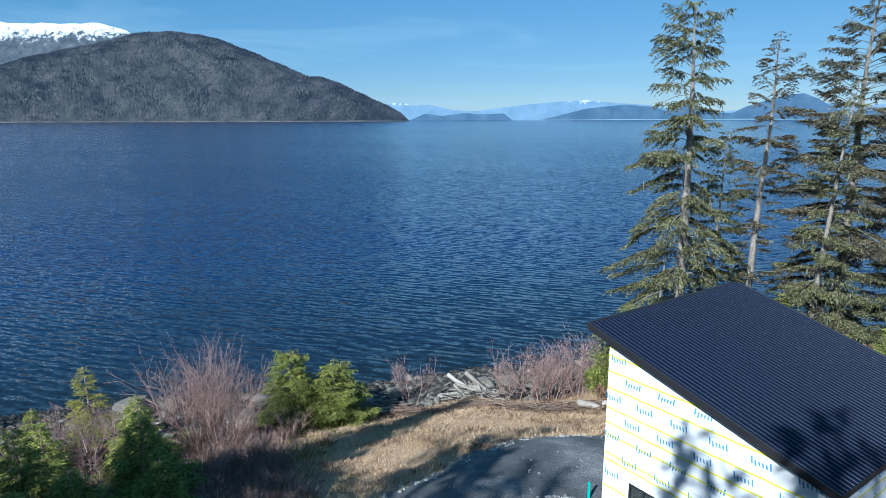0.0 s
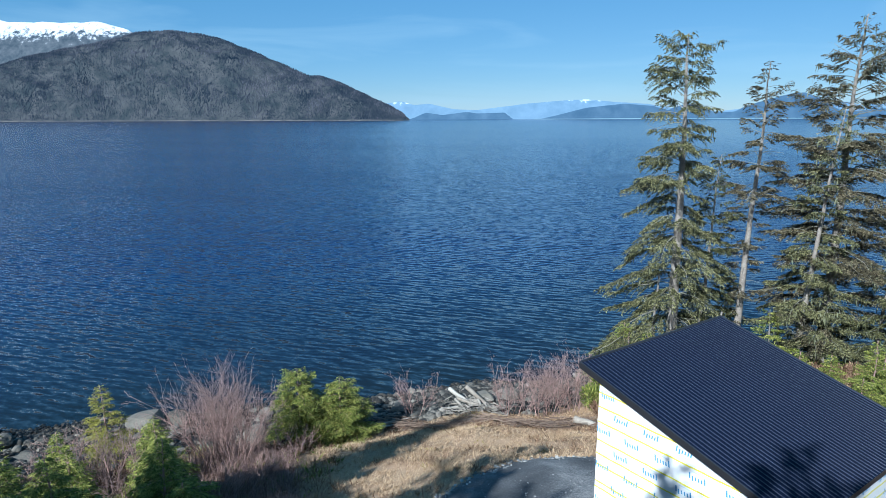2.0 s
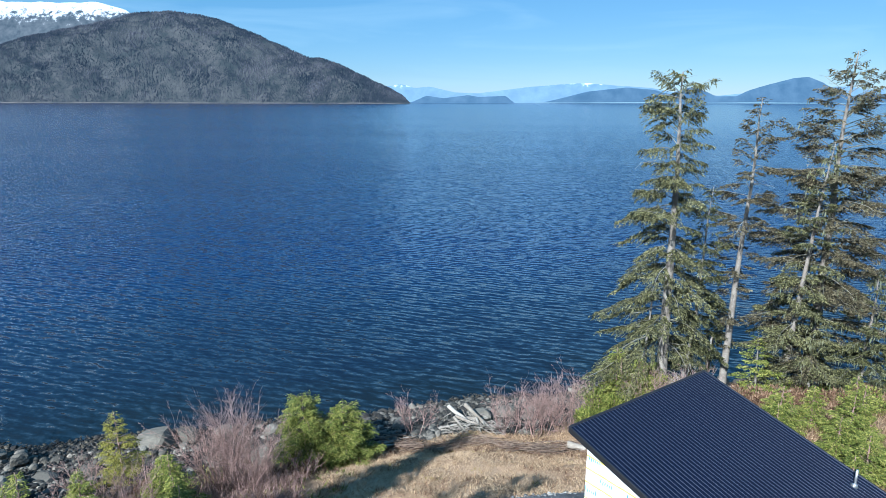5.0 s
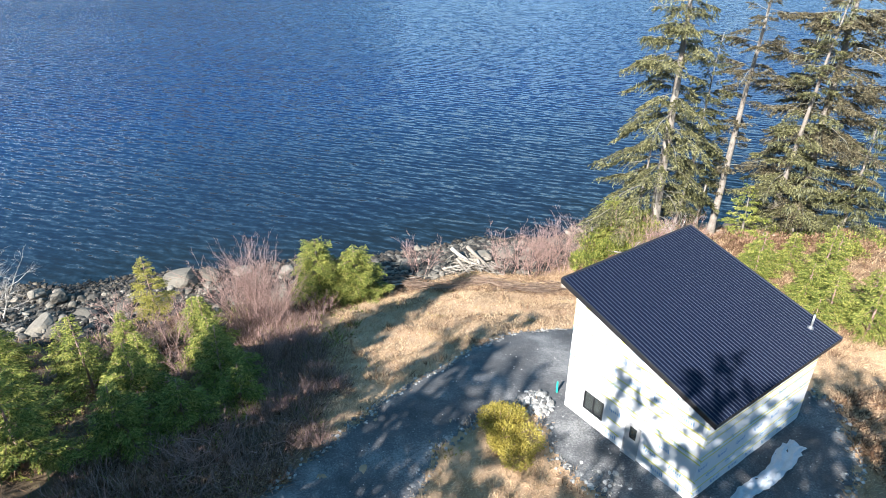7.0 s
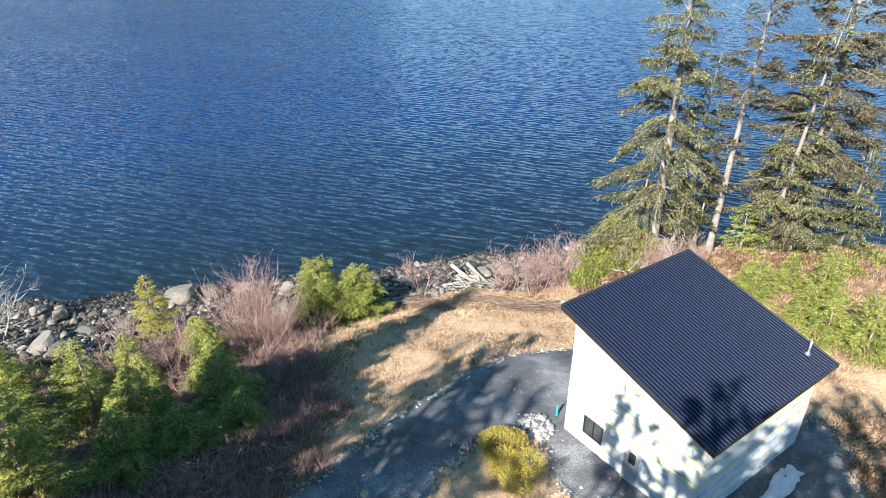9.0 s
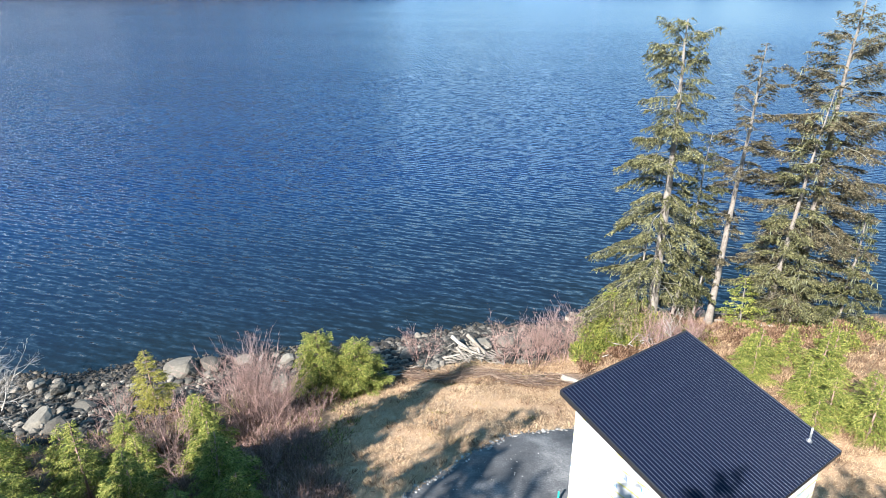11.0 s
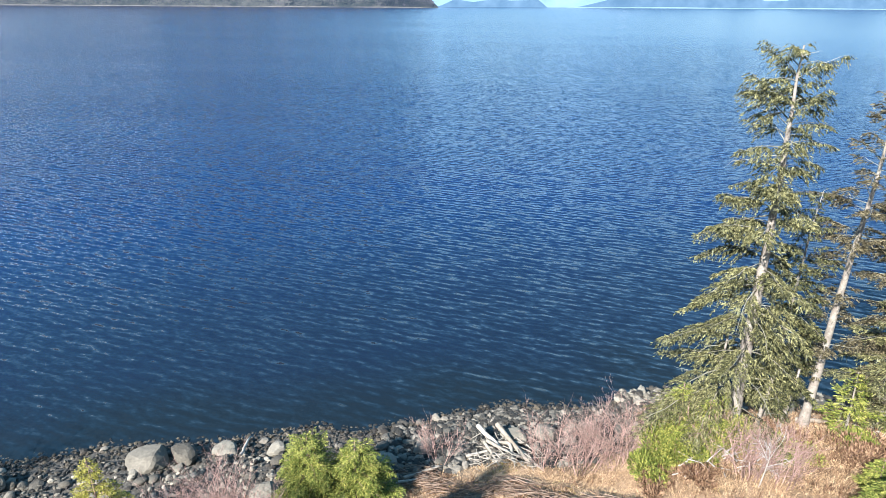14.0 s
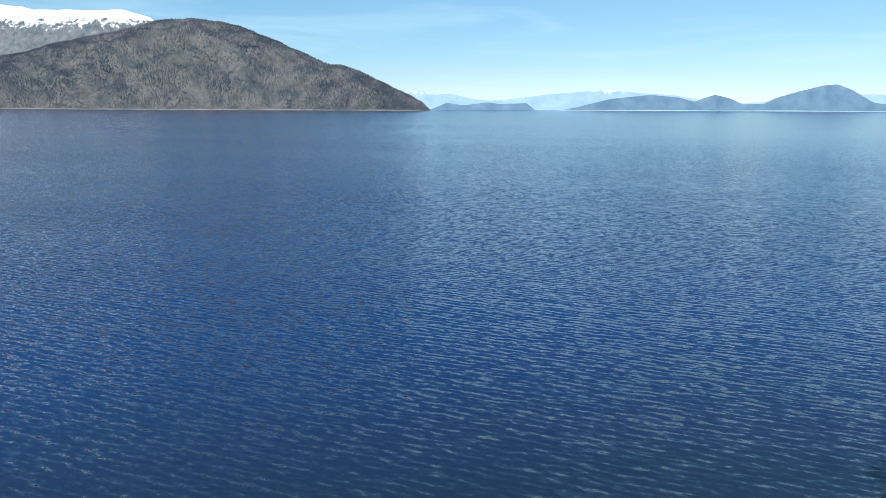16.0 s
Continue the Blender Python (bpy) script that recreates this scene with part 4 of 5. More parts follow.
# ---- tall spruces on the point ----
def evergreen(seed, at, H, profile, n_limbs, material, radius=0.3, lean=(0, 0), rise=0.15, droop=0.45, twig=0.32, width=0.043, dense=1.0, hang=0.6, dead=0.1,
              snags=0, moss=0, open_front=0.0, bias=0.0, toward=math.pi, crook=0.12, bark=None, limb_bark=None, patchy=0.35, side=0.42, spin=1.3, wild=0.2, name="conifer_tree",
              label="tall spruce", group=""):
    """An evergreen: tapered crooked trunk, arching limbs whose reach follows the profile up the trunk, side branches and hanging needled twigs."""
    rng = np.random.default_rng(seed)
    tree = thing(name, pose(at[0], at[1], ground_z(*at) - 0.15), label, "tree", group)
    trunk, limbs = Tubes(), Tubes()
    steps = 16
    bend = np.cumsum(rng.normal(0, crook, (steps, 2)), 0) * min(1, H / 20) * 0.5
    spine = [np.array((lean[0] * t + bend[i][0] * t, lean[1] * t + bend[i][1] * t, H * t)) for i, t in enumerate(np.linspace(0, 1, steps))]
    trunk.add(spine, [radius * (1.3 if i == 0 else 1) * (1 - 0.94 * (i / (steps - 1)) ** 1.1) + 0.012 for i in range(steps)], 10)
    pk, pr = [q[0] for q in profile], [q[1] for q in profile]
    at_l, way_l, len_l, moss_l = [], [], [], []
    az = rng.uniform(0, 2 * math.pi)
    for i in range(n_limbs + snags):
        az += 2.4 + rng.normal(0, 0.35)
        snag = i >= n_limbs
        t = rng.uniform(0.05, 0.75) if snag else pk[0] + (1 - pk[0]) * (i + rng.uniform(0, 1)) / n_limbs
        if open_front and math.sin(az) < -0.3 and rng.uniform() < open_front * (1.25 - t):
            continue
        f = min(t, 0.999) * (steps - 1)
        o = spine[int(f)] * (1 - f % 1) + spine[int(f) + 1] * (f % 1)
        L = float(np.interp(t, pk, pr)) * (rng.uniform(0.2, 0.5) if snag else rng.uniform(0.55, 1.12)) * (1 + bias * math.cos(az - toward))
        if snag:
            L = min(max(L, 0.5), 2.2)
        out = np.array((math.cos(az), math.sin(az), 0.0))
        across = np.array((-out[1], out[0], 0.0))
        up = rise + 0.55 * t ** 3 + rng.normal(0, wild)
        dr = droop * (1 - 0.5 * t) * rng.uniform(0.5, 1.5)
        swing = rng.normal(0, 0.12)
        ss = np.linspace(0, 1, 7)[:, None]
        pts = o + out * L * ss + across * L * swing * ss ** 2 + np.array((0, 0, L)) * (up * ss - dr * ss ** 2 + 0.15 * dr * ss ** 4) + rng.normal(0, 0.025 * L, (7, 3)) * ss
        thick = 0.010 + 0.011 * L * (radius / 0.4) ** 0.5 * (0.8 if H > 12 else 0.5)
        limbs.add(list(pts), [thick * (1 - 0.85 * q) for q in np.linspace(0, 1, 7)], 4)
        if snag or rng.uniform() < dead:
            for _ in range(int(2 + L)):
                q = rng.integers(2, 6)
                limbs.add([pts[q], pts[q] + (out * 0.5 + across * rng.choice((-1, 1)) + rng.normal(0, 0.4, 3)) * 0.18 * L], [thick * 0.35, thick * 0.1], 3)
            continue
        n_side = max(4, int(L * 10.5 * dense + 3))
        for j in range(n_side):
            q = (0.2 + 0.8 * (j + rng.uniform(0, 1)) / n_side)
            if rng.uniform() < patchy * (1.1 - q) + (0.2 if t > 0.7 and H > 20 else 0):
                continue
            u = min(q, 0.999) * 6
            p0 = pts[int(u)] * (1 - u % 1) + pts[int(u) + 1] * (u % 1)
            sl = (0.22 + side * L * (1.05 - q) ** 0.7) * rng.uniform(0.6, 1.15)
            sl = min(sl, 2.0)
            sd = across * (1 if j % 2 else -1) * rng.uniform(0.5, 1.0) + out * rng.uniform(0.4, 0.9)
            if j >= n_side - 1:
                sd = out + across * rng.normal(0, 0.2)
            sd = sd / np.linalg.norm(sd)
            m = max(3, int(sl / (twig * 0.19) * dense))
            w = np.linspace(0.1, 1, m)[:, None]
            line = p0 + sd * sl * w + np.array((0, 0, -1.0)) * sl * (hang * 0.5 * w ** 2 + 0.1 * rng.uniform(0, 1))
            comb = np.array((-sd[1], sd[0], 0.0)) * np.where(np.arange(m) % 2, 1, -1)[:, None]
            at_l.append(line)
            way_l.append(sd * 0.9 + comb * rng.uniform(0.3, 0.9, (m, 1)) + np.array((0, 0, -hang)) * rng.uniform(0.1, 1.3, (m, 1)) + rng.normal(0, 0.24, (m, 3)))
            len_l.append(twig * rng.uniform(0.55, 1.2, m) * (1.1 - 0.3 * w[:, 0]))
            if moss and rng.uniform() < moss:
                moss_l.append(p0 + sd * sl * rng.uniform(0, 0.8, (3, 1)) + rng.normal(0, 0.06, (3, 3)))
    part("trunk", trunk.mesh("trunk", bark or M_BARK), None, tree)["kind"] = "stuff"
    part("limb_wood", limbs.mesh("limb_wood", limb_bark or bark or M_LIMB), None, tree)["kind"] = "stuff"
    P, Wy, Ln = np.concatenate(at_l), np.concatenate(way_l), np.concatenate(len_l)
    part("crown", blades("crown", P, Wy, Ln, width * rng.uniform(0.65, 1.35, len(Ln)), material, rng, spin), None, tree)["kind"] = "stuff"
    if moss_l:
        M = np.concatenate(moss_l)
        part("moss", blades("moss", M, np.array((0, 0, -1.0)) + rng.normal(0, 0.2, (len(M), 3)), rng.uniform(0.3, 0.95, len(M)), rng.uniform(0.03, 0.075, len(M)), M_MOSS, rng),
             None, tree, "pale hanging moss")["kind"] = "stuff"
    return tree


POINT = "spruces on the point"
evergreen(11, (19.5, 53.6), 30.6, [(0.04, 3.4), (0.10, 6.0), (0.25, 5.5), (0.42, 4.3), (0.6, 4.0), (0.75, 3.6), (0.86, 3.6), (0.94, 2.9), (1, 1.2)], 160, M_NEEDLE, 0.55, (-0.6, 0.4),
          rise=0.22, droop=0.75, hang=1.15, dead=0.10, snags=30, moss=0.06, open_front=0.65, bias=0.22, crook=0.16, patchy=0.3,
          label="tall old spruce with long drooping mossy limbs and a broken top", group=POINT)
evergreen(12, (22.6, 55.6), 21.0, [(0.12, 2.2), (0.3, 3.2), (0.6, 2.7), (0.85, 1.8), (1, 0.4)], 90, M_DARKNEEDLE, 0.22, (0.8, 0.2), snags=14, patchy=0.25, hang=0.8,
          label="slender spruce close beside the old one", group=POINT)
evergreen(13, (26.2, 55.9), 28.8, [(0.16, 0.9), (0.3, 2.2), (0.45, 2.0), (0.56, 2.6), (0.66, 3.9), (0.8, 3.3), (0.92, 1.8), (1, 0.3)], 118, M_BROWNED, 0.37, (0.2, 0), rise=0.12, droop=0.35,
          dead=0.16, snags=26, open_front=0.45, patchy=0.4, hang=0.55, label="straight pale-trunked spruce with a high browned crown", group=POINT)
evergreen(14, (25.0, 57.0), 8.0, [(0.4, 1.0), (0.6, 1.7), (1, 0.3)], 30, M_DARKNEEDLE, 0.17, (0.4, 0), snags=5, label="small dark spruce with a short bare trunk", group=POINT)
evergreen(15, (31.6, 55.3), 24.5, [(0.08, 2.4), (0.14, 4.6), (0.3, 4.2), (0.6, 3.0), (0.85, 1.7), (1, 0.3)], 100, M_NEEDLE, 0.31, (2.2, 0.5), moss=0.22, open_front=0.45, snags=24, patchy=0.35,
          hang=0.7, label="leaning spruce hung with pale moss", group=POINT)
evergreen(16, (35.2, 57.5), 33.4, [(0.05, 4.2), (0.15, 6.2), (0.3, 6.4), (0.45, 6.2), (0.6, 5.4), (0.75, 4.3), (0.88, 2.9), (1, 0.4)], 185, M_BROWNED, 0.52, (0.2, 0), rise=0.2, droop=0.35,
          moss=0.10, open_front=0.45, snags=16, patchy=0.3, hang=0.6, crook=0.15, label="tallest broad spruce with dense brownish needles", group=POINT)
evergreen(17, (38.5, 54.5), 13.0, [(0.06, 3.0), (0.2, 4.0), (0.6, 2.6), (1, 0.4)], 64, M_DARKNEEDLE, 0.22, (0.6, 0), moss=0.3, label="short bushy spruce draped with moss", group=POINT)
evergreen(18, (33.6, 54.0), 8.5, [(0.06, 2.0), (0.2, 3.4), (0.6, 2.6), (1, 0.4)], 46, M_NEEDLE, 0.16, (-0.5, -0.3), moss=0.3, label="low bushy spruce draped with moss", group=POINT)
evergreen(19, (28.9, 54.6), 6.0, [(0.1, 1.6), (0.3, 2.4), (1, 0.3)], 34, M_HEMLOCK, 0.12, (-0.3, 0), hang=0.4, label="young green spruce between the old trunks", group=POINT)


def pole(seed, at, H, r, lean, label):
    """A dead trunk with a broken top and a few stubs."""
    rng = np.random.default_rng(seed)
    snag = thing("dead_trunk", pose(at[0], at[1], ground_z(*at) - 0.15), label, "tree", "dead trunks")
    wood = Tubes()
    pts = [np.array((lean[0] * t, lean[1] * t, H * t)) + np.append(rng.normal(0, 0.05, 2), 0) for t in np.linspace(0, 1, 8)]
    wood.add(pts, [r * (1 - 0.5 * t) for t in np.linspace(0, 1, 8)], 8)
    part("trunk", wood.mesh("trunk", M_BARK), None, snag)["kind"] = "stuff"
    stubs = Tubes()
    for _ in range(int(H * 1.5)):
        p = pts[rng.integers(2, 8)]
        a = rng.uniform(0, 2 * math.pi)
        stubs.add([p, p + np.array((math.cos(a), math.sin(a), rng.uniform(-0.3, 0.4))) * rng.uniform(0.2, 0.9)], [0.03, 0.01], 3)
    part("stub_wood", stubs.mesh("stub_wood", M_LIMB), None, snag)["kind"] = "stuff"


pole(61, (18.0, 54.6), 10.5, 0.16, (0.2, 0), "pale dead trunk with a broken top beside the old spruce")
pole(62, (21.4, 53.8), 7.5, 0.2, (0.9, 0.2), "leaning pale dead trunk beside the old spruce")
pole(63, (23.9, 55.0), 6.0, 0.17, (0.5, 0), "short pale dead trunk between the spruces")
pole(64, (30.4, 55.8), 5.0, 0.15, (-0.3, 0), "short pale dead trunk between the spruces")
# spruces up the slope, behind the way of the camera, that shade the drive
for n, (x, y, h, r) in enumerate(((-19, -9, 28, 5.5), (-25, -13, 32, 6), (-14, -15, 25, 5), (-31, -9, 31, 6), (-7, -16, 28, 5), (-21, -20, 34, 6), 
                                  (-4.5, -13.5, 29.6, 5.5), (-7.4, -10.8, 27, 4.5), (1, -14, 30, 5.5), (5, -12, 27, 5), (0.2, -9.6, 24, 5.5), (3.4, -9.6, 24.5, 5.5), (6.6, -9.6, 20, 5), (12, -12, 24, 5), (17, -9, 19, 4.5), (1, -19, 27, 5), (-26, -2, 25, 4.5), (-25, 6, 25, 3.6), (-21, 1, 19, 2.4), (-26, 3, 29, 3.8), (-18, -5, 28, 5), (-29, -17, 30, 6))):
    conifer(230 + n, h, 0.45 if y > 0 else 0.12, r, 58, 1.2, 0.35, 0.45, at=(x, y), thick=5, fine=(0.14, 0.24), per=3.0, label="tall spruce up the slope", group="spruces up the slope")

# ---- young conifers ----
def young(seed, x, y, h, r, material, label, group, n=60, name="young_conifer", full=1.0, dense=1.25, hang=0.5, twig=0.27):
    shape = [(0.02, r * 0.85), (0.12, r)] + [(k, r * ((1 - k) / 0.88) ** full) for k in (0.3, 0.5, 0.7, 0.85, 0.95)] + [(1, 0.08)]
    evergreen(seed, (x, y), h, shape, n, material, 0.045 + h * 0.008, (random.uniform(-0.03, 0.03) * h, random.uniform(-0.03, 0.03) * h), rise=0.25, droop=0.5, twig=twig, width=0.027,
              dense=dense, hang=hang, dead=0.04, patchy=0.32, side=0.45, spin=0.6, wild=0.12, bark=M_TWIG, name=name, label=label, group=group)


random.seed(7)
young(41, -13.5, 46.4, 7.0, 3.6, M_HEMLOCK, "bushy young green conifer above the shore", "paired young conifers", 120, full=0.5)
young(42, -10.3, 47.2, 5.6, 3.6, M_HEMLOCK, "bushy young green conifer above the shore", "paired young conifers", 120, full=0.5)
young(43, -28.2, 42.4, 7.0, 2.7, M_YELLOW, "small yellow-green conifer with open branches", "", 56, full=0.8, dense=1.15)
young(44, 15.0, 52.4, 7.0, 2.6, M_HEMLOCK, "light green young spruce under the old one", "young spruces under the old one", 80, full=0.7)
young(45, 16.8, 51.2, 5.4, 2.3, M_HEMLOCK, "light green young spruce under the old one", "young spruces under the old one", 70, full=0.7)
LEFT = ((-26.3, 28.3, 5.0, 2.2), (-23.2, 30.0, 5.0, 2.2), (-18.8, 33.0, 5.0, 2.4), (-14.6, 25.6, 5.4, 3.3), (-21.6, 17.2, 6.6, 3.2), (-25.0, 20.6, 6.8, 3.2), (-17.4, 19.0, 4.2, 2.6),
        (-18.8, 23.4, 4.8, 2.8), (-34.5, 31.0, 5.2, 1.8), (-32, 22, 6.4, 2.8), (-25, 13, 6.8, 3.0), (-29, 18, 6.4, 3.0), (-32.0, 28.5, 6.2, 2.6), (-28.0, 24.4, 5.6, 2.6), (-23.0, 25.2, 6.4, 2.3),
        (-16.2, 28.4, 4.6, 2.6), (-12.4, 23.2, 3.6, 2.4), (-20.6, 27.2, 4.0, 2.2), (-14.8, 20.8, 3.4, 2.4), (-21.0, 35.6, 4.2, 1.9))
for n, (x, y, h, r) in enumerate(LEFT):
    young(50 + n, x, y, h, r, M_HEMLOCK, "young hemlock in the thicket beside the drive", "hemlock thicket", 60)
random.seed(8)
for n in range(19):
    x, y = 23.5 + 14.5 * random.random(), 31 + 16 * random.random()
    h = random.uniform(2.2, 5.6)
    young(80 + n, x, y, h, 0.9 + h * random.uniform(0.25, 0.36), M_HEMLOCK, "young hemlock in the thicket past the house", "thicket past the house", 54)

# ---- leafless shrubs and undergrowth ----
bare_shrub(101, (-17.9, 38.8), 6.6, 3.6, 40, 7, M_TWIG, group="bare shrubs")
bare_shrub(102, (-15.4, 37.4), 5.4, 3.2, 28, 7, M_TWIG, group="bare shrubs")
bare_shrub(103, (-20.5, 30.0), 4.8, 3.2, 8, 9, M_TWIG, group="bare shrubs")
bare_shrub(104, (-4.4, 53.4), 4.6, 2.4, 7, 9, M_TWIG, group="bare shrubs")
for n, (x, y) in enumerate(((6.6, 54.8), (8.6, 54.0), (10.6, 53.4), (12.0, 52.6), (9.5, 56.0), (4.6, 53.6), (7.4, 52.2), (11.4, 55.0), (13.4, 54.6))):
    bare_shrub(110 + n, (x, y), 5.2, 3.2, 9, 7, M_TWIG, group="bare shrubs")
for n, (x, y, h) in enumerate(((-12.5, 33.0, 2.6), (-12.2, 40.5, 2.4), (-23.5, 38.5, 3.4), (-31, 40.5, 3.0), (-25.6, 31.5, 3.6), (-21.2, 31.8, 3.2), (-13.4, 29.5, 2.4), (-17.8, 27.0, 2.4),
                               (-10.2, 23.5, 1.8), (-12.5, 18.0, 1.8), (18.5, 47.5, 4.4), (20.5, 46.5, 4.6), (21.5, 49.5, 3.6), (17.2, 49.6, 4.2))):
    bare_shrub(130 + n, (x, y), h, 2.6, 10, 8, M_TWIG, group="bare shrubs")
bare_shrub(120, (-44.6, 41.4), 8.0, 7.0, 9, 12, M_TWIG_GREY, name="bare_tree", label="leafless pale-barked alder by the beach", category="tree", stem_r=0.075)
bare_shrub(121, (18.9, 46.2), 5.2, 0.8, 1, 9, M_TWIG_GREY, name="bare_tree", label="thin leafless grey sapling", category="tree", stem_r=0.06)
leafy_clump(150, (2.8, 20.1), 1.9, 3.0, 16000, 0.14, M_MOSSY, "scrub_bush", "yellow-ochre scrub bush beside the drive", up=0.25)
for n, (x, y, h, w) in enumerate(((14.4, 51.2, 3.6, 3.6), (16.4, 50.4, 3.4, 3.2), (12.9, 50.2, 2.6, 2.8), (17.2, 52.2, 4.6, 3.6), (15.4, 53.2, 4.4, 3.6))):
    leafy_clump(160 + n, (x, y), h, w, 4200, 0.32, M_HEMLOCK, "green_bush", "light green bushy evergreen below the old spruce", "bushes by the spruces")
for n, (x, y, h, w) in enumerate(((23.2, 50.2, 1.2, 2.2), (28.8, 52.4, 1.4, 2.4), (33.2, 52.2, 1.6, 2.8), (36.4, 49.2, 1.8, 3.0), (20.2, 51.4, 1.4, 2.2), (40, 51.5, 2.0, 3.0))):
    leafy_clump(190 + n, (x, y), h, w, 1800, 0.26, M_HEMLOCK, "green_bush", "low green bush among the russet scrub", "bushes by the spruces")
for n, (x, y, h, w) in enumerate(((24, 51, 1.1, 2.6), (27.5, 50.5, 1.2, 3), (30.5, 51, 1.3, 3), (34, 50, 1.4, 3), (15.8, 47.6, 1.0, 2.2), (12.6, 47.6, 0.9, 2.0), (37.5, 51, 1.6, 3), (22, 53.5, 1.0, 2.4),
                                  (-22.5, 31.5, 1.2, 2.6), (-13.5, 42.5, 1.2, 2.6), (-24.5, 41, 1.0, 2.4))):
    leafy_clump(170 + n, (x, y), h, w, 1500, 0.34, M_RUSSET, "russet_shrub", "low russet winter shrub", "russet shrubs", up=0.9)


def scatter(count, x0, x1, y0, y1, keep, seed):
    rng = np.random.default_rng(seed)
    x, y = rng.uniform(x0, x1, count), rng.uniform(y0, y1, count)
    ok = keep(x, y)
    return x[ok], y[ok], rng


def grass(name, tufts, area, keep, seed, material, length, width, lean, label, per=9, spread=0.16):
    """Tufts of blades that fan out from their feet."""
    x, y, rng = scatter(tufts, *area, keep, seed)
    tall = length * rng.uniform(0.5, 1.4, len(x)) * (0.8 + 0.4 * wobble(x, y, 2.2, 9))
    x, y, tall = np.repeat(x, per), np.repeat(y, per), np.repeat(tall, per)
    n = len(x)
    off = rng.normal(0, 1, (n, 2))
    at = np.stack([x + off[:, 0] * spread, y + off[:, 1] * spread, np.zeros(n)], 1)
    at[:, 2] = height(at[:, 0], at[:, 1]) - 0.02
    way = np.stack([off[:, 0] * lean + 0.15, off[:, 1] * lean - 0.1, rng.uniform(0.5, 1.2, n)], 1)
    me = blades(name, at, way, np.abs(tall) * rng.uniform(0.6, 1.2, n) + 0.06, width * rng.uniform(0.6, 1.3, n), material, rng)
    tagged(new(name, me), label, "grass", kind="stuff")


def open_slope(x, y):
    d = shore_distance(x, y)
    return (d > 9 + 3 * step(8, 16, x)) & ~in_yard(x, y) & (x > -11 + 2.5 * wobble(y, x, 3, 1)) & (d < 75)


def thicket(x, y):
    d = shore_distance(x, y)
    return (d > 10 + 8 * step(-25, -31, x)) & ~in_yard(x, y) & (x < -8 + 2.5 * wobble(y, x, 3, 1))


def point_floor(x, y):
    d = shore_distance(x, y)
    return (d > 5) & (d < 40) & ~in_yard(x, y) & (x > 13)


grass("dry_grass", 24000, (-12, 34, 13, 58), open_slope, 5, M_DRY, 0.32, 0.016, 1.3, "matted straw-coloured dry grass on the slope", 9, 0.2)
grass("grass_tussocks", 1500, (-12, 34, 13, 56), lambda x, y: open_slope(x, y) & (wobble(x, y, 2.1, 6.0) > 0.1), 35, M_DRY, 0.58, 0.015, 0.8, "taller tussocks of bleached grass on the slope", 26, 0.2)
grass("dead_ferns", 1800, (-12, 20, 16, 56), lambda x, y: open_slope(x, y) & (wobble(x, y, 3.1, 4.0) > 0.15), 15, M_RUSSET, 0.55, 0.024, 0.7, "brown dead ferns in patches on the grass slope", 10)
def rough_patch(x, y):
    return (np.hypot((x - 26) / 5.5, (y - 20.5) / 4.5) < 1 + 0.3 * wobble(x, y, 2, 3)) & ~in_yard(x, y)


grass("brown_litter", 2600, (18, 34, 13, 27), rough_patch, 39, M_RUSSET, 0.4, 0.03, 0.9, "brown dead stems and litter on the rough ground by the house", 10, 0.25)
grass("mossy_tufts", 500, (-6, 22, 18, 56), lambda x, y: open_slope(x, y) & (wobble(x, y, 2.7, 8.0) > 0.45), 36, M_MOSSY, 0.26, 0.03, 0.8, "yellow-green moss and grass in patches on the slope", 14, 0.25)


def brushy(x, y):
    edge = x + 7.0 + 0.45 * np.maximum(y - 26, 0) + 1.2 * wobble(x, y, 2.5, 3)
    return (edge < 0) & (shore_distance(x, y) > 11) & ~in_yard(x, y) & (x > -19)


grass("brush_twigs", 6000, (-19, -3, 12, 46), brushy, 37, M_TWIG, 1.15, 0.013, 0.42, "thicket of fine leafless brown twigs beside the drive", 9, 0.22)
grass("brush_litter", 5000, (-19, -3, 12, 46), brushy, 38, M_RUSSET, 0.42, 0.03, 0.9, "fallen brown leaves and dead stems under the brush", 8, 0.25)
grass("slash_litter", 1500, (-7, 14, 43, 53), lambda x, y: open_slope(x, y) & (np.abs(y - (50.0 - 0.32 * (x + 6))) < 2.6 + wobble(x, y, 2, 1)), 41, M_RUSSET, 0.45, 0.028, 0.9,
      "reddish dead stems and litter in the swept brush", 10, 0.25)
grass("undergrowth", 7000, (-45, -6, 5, 52), thicket, 6, M_RUSSET, 0.7, 0.016, 0.5, "brown winter undergrowth under the thicket", 8)
grass("green_undergrowth", 1200, (-45, -6, 5, 48), thicket, 16, M_HEMLOCK, 0.6, 0.04, 0.7, "dark green ferns under the thicket", 8)
grass("point_undergrowth", 4200, (13, 48, 28, 66), point_floor, 7, M_RUSSET, 0.8, 0.018, 0.4, "pinkish brown undergrowth round the spruces", 10)
grass("point_grass", 5200, (13, 48, 26, 60), point_floor, 17, M_DRY, 0.5, 0.013, 0.5, "pale dry grass among the scrub", 10)


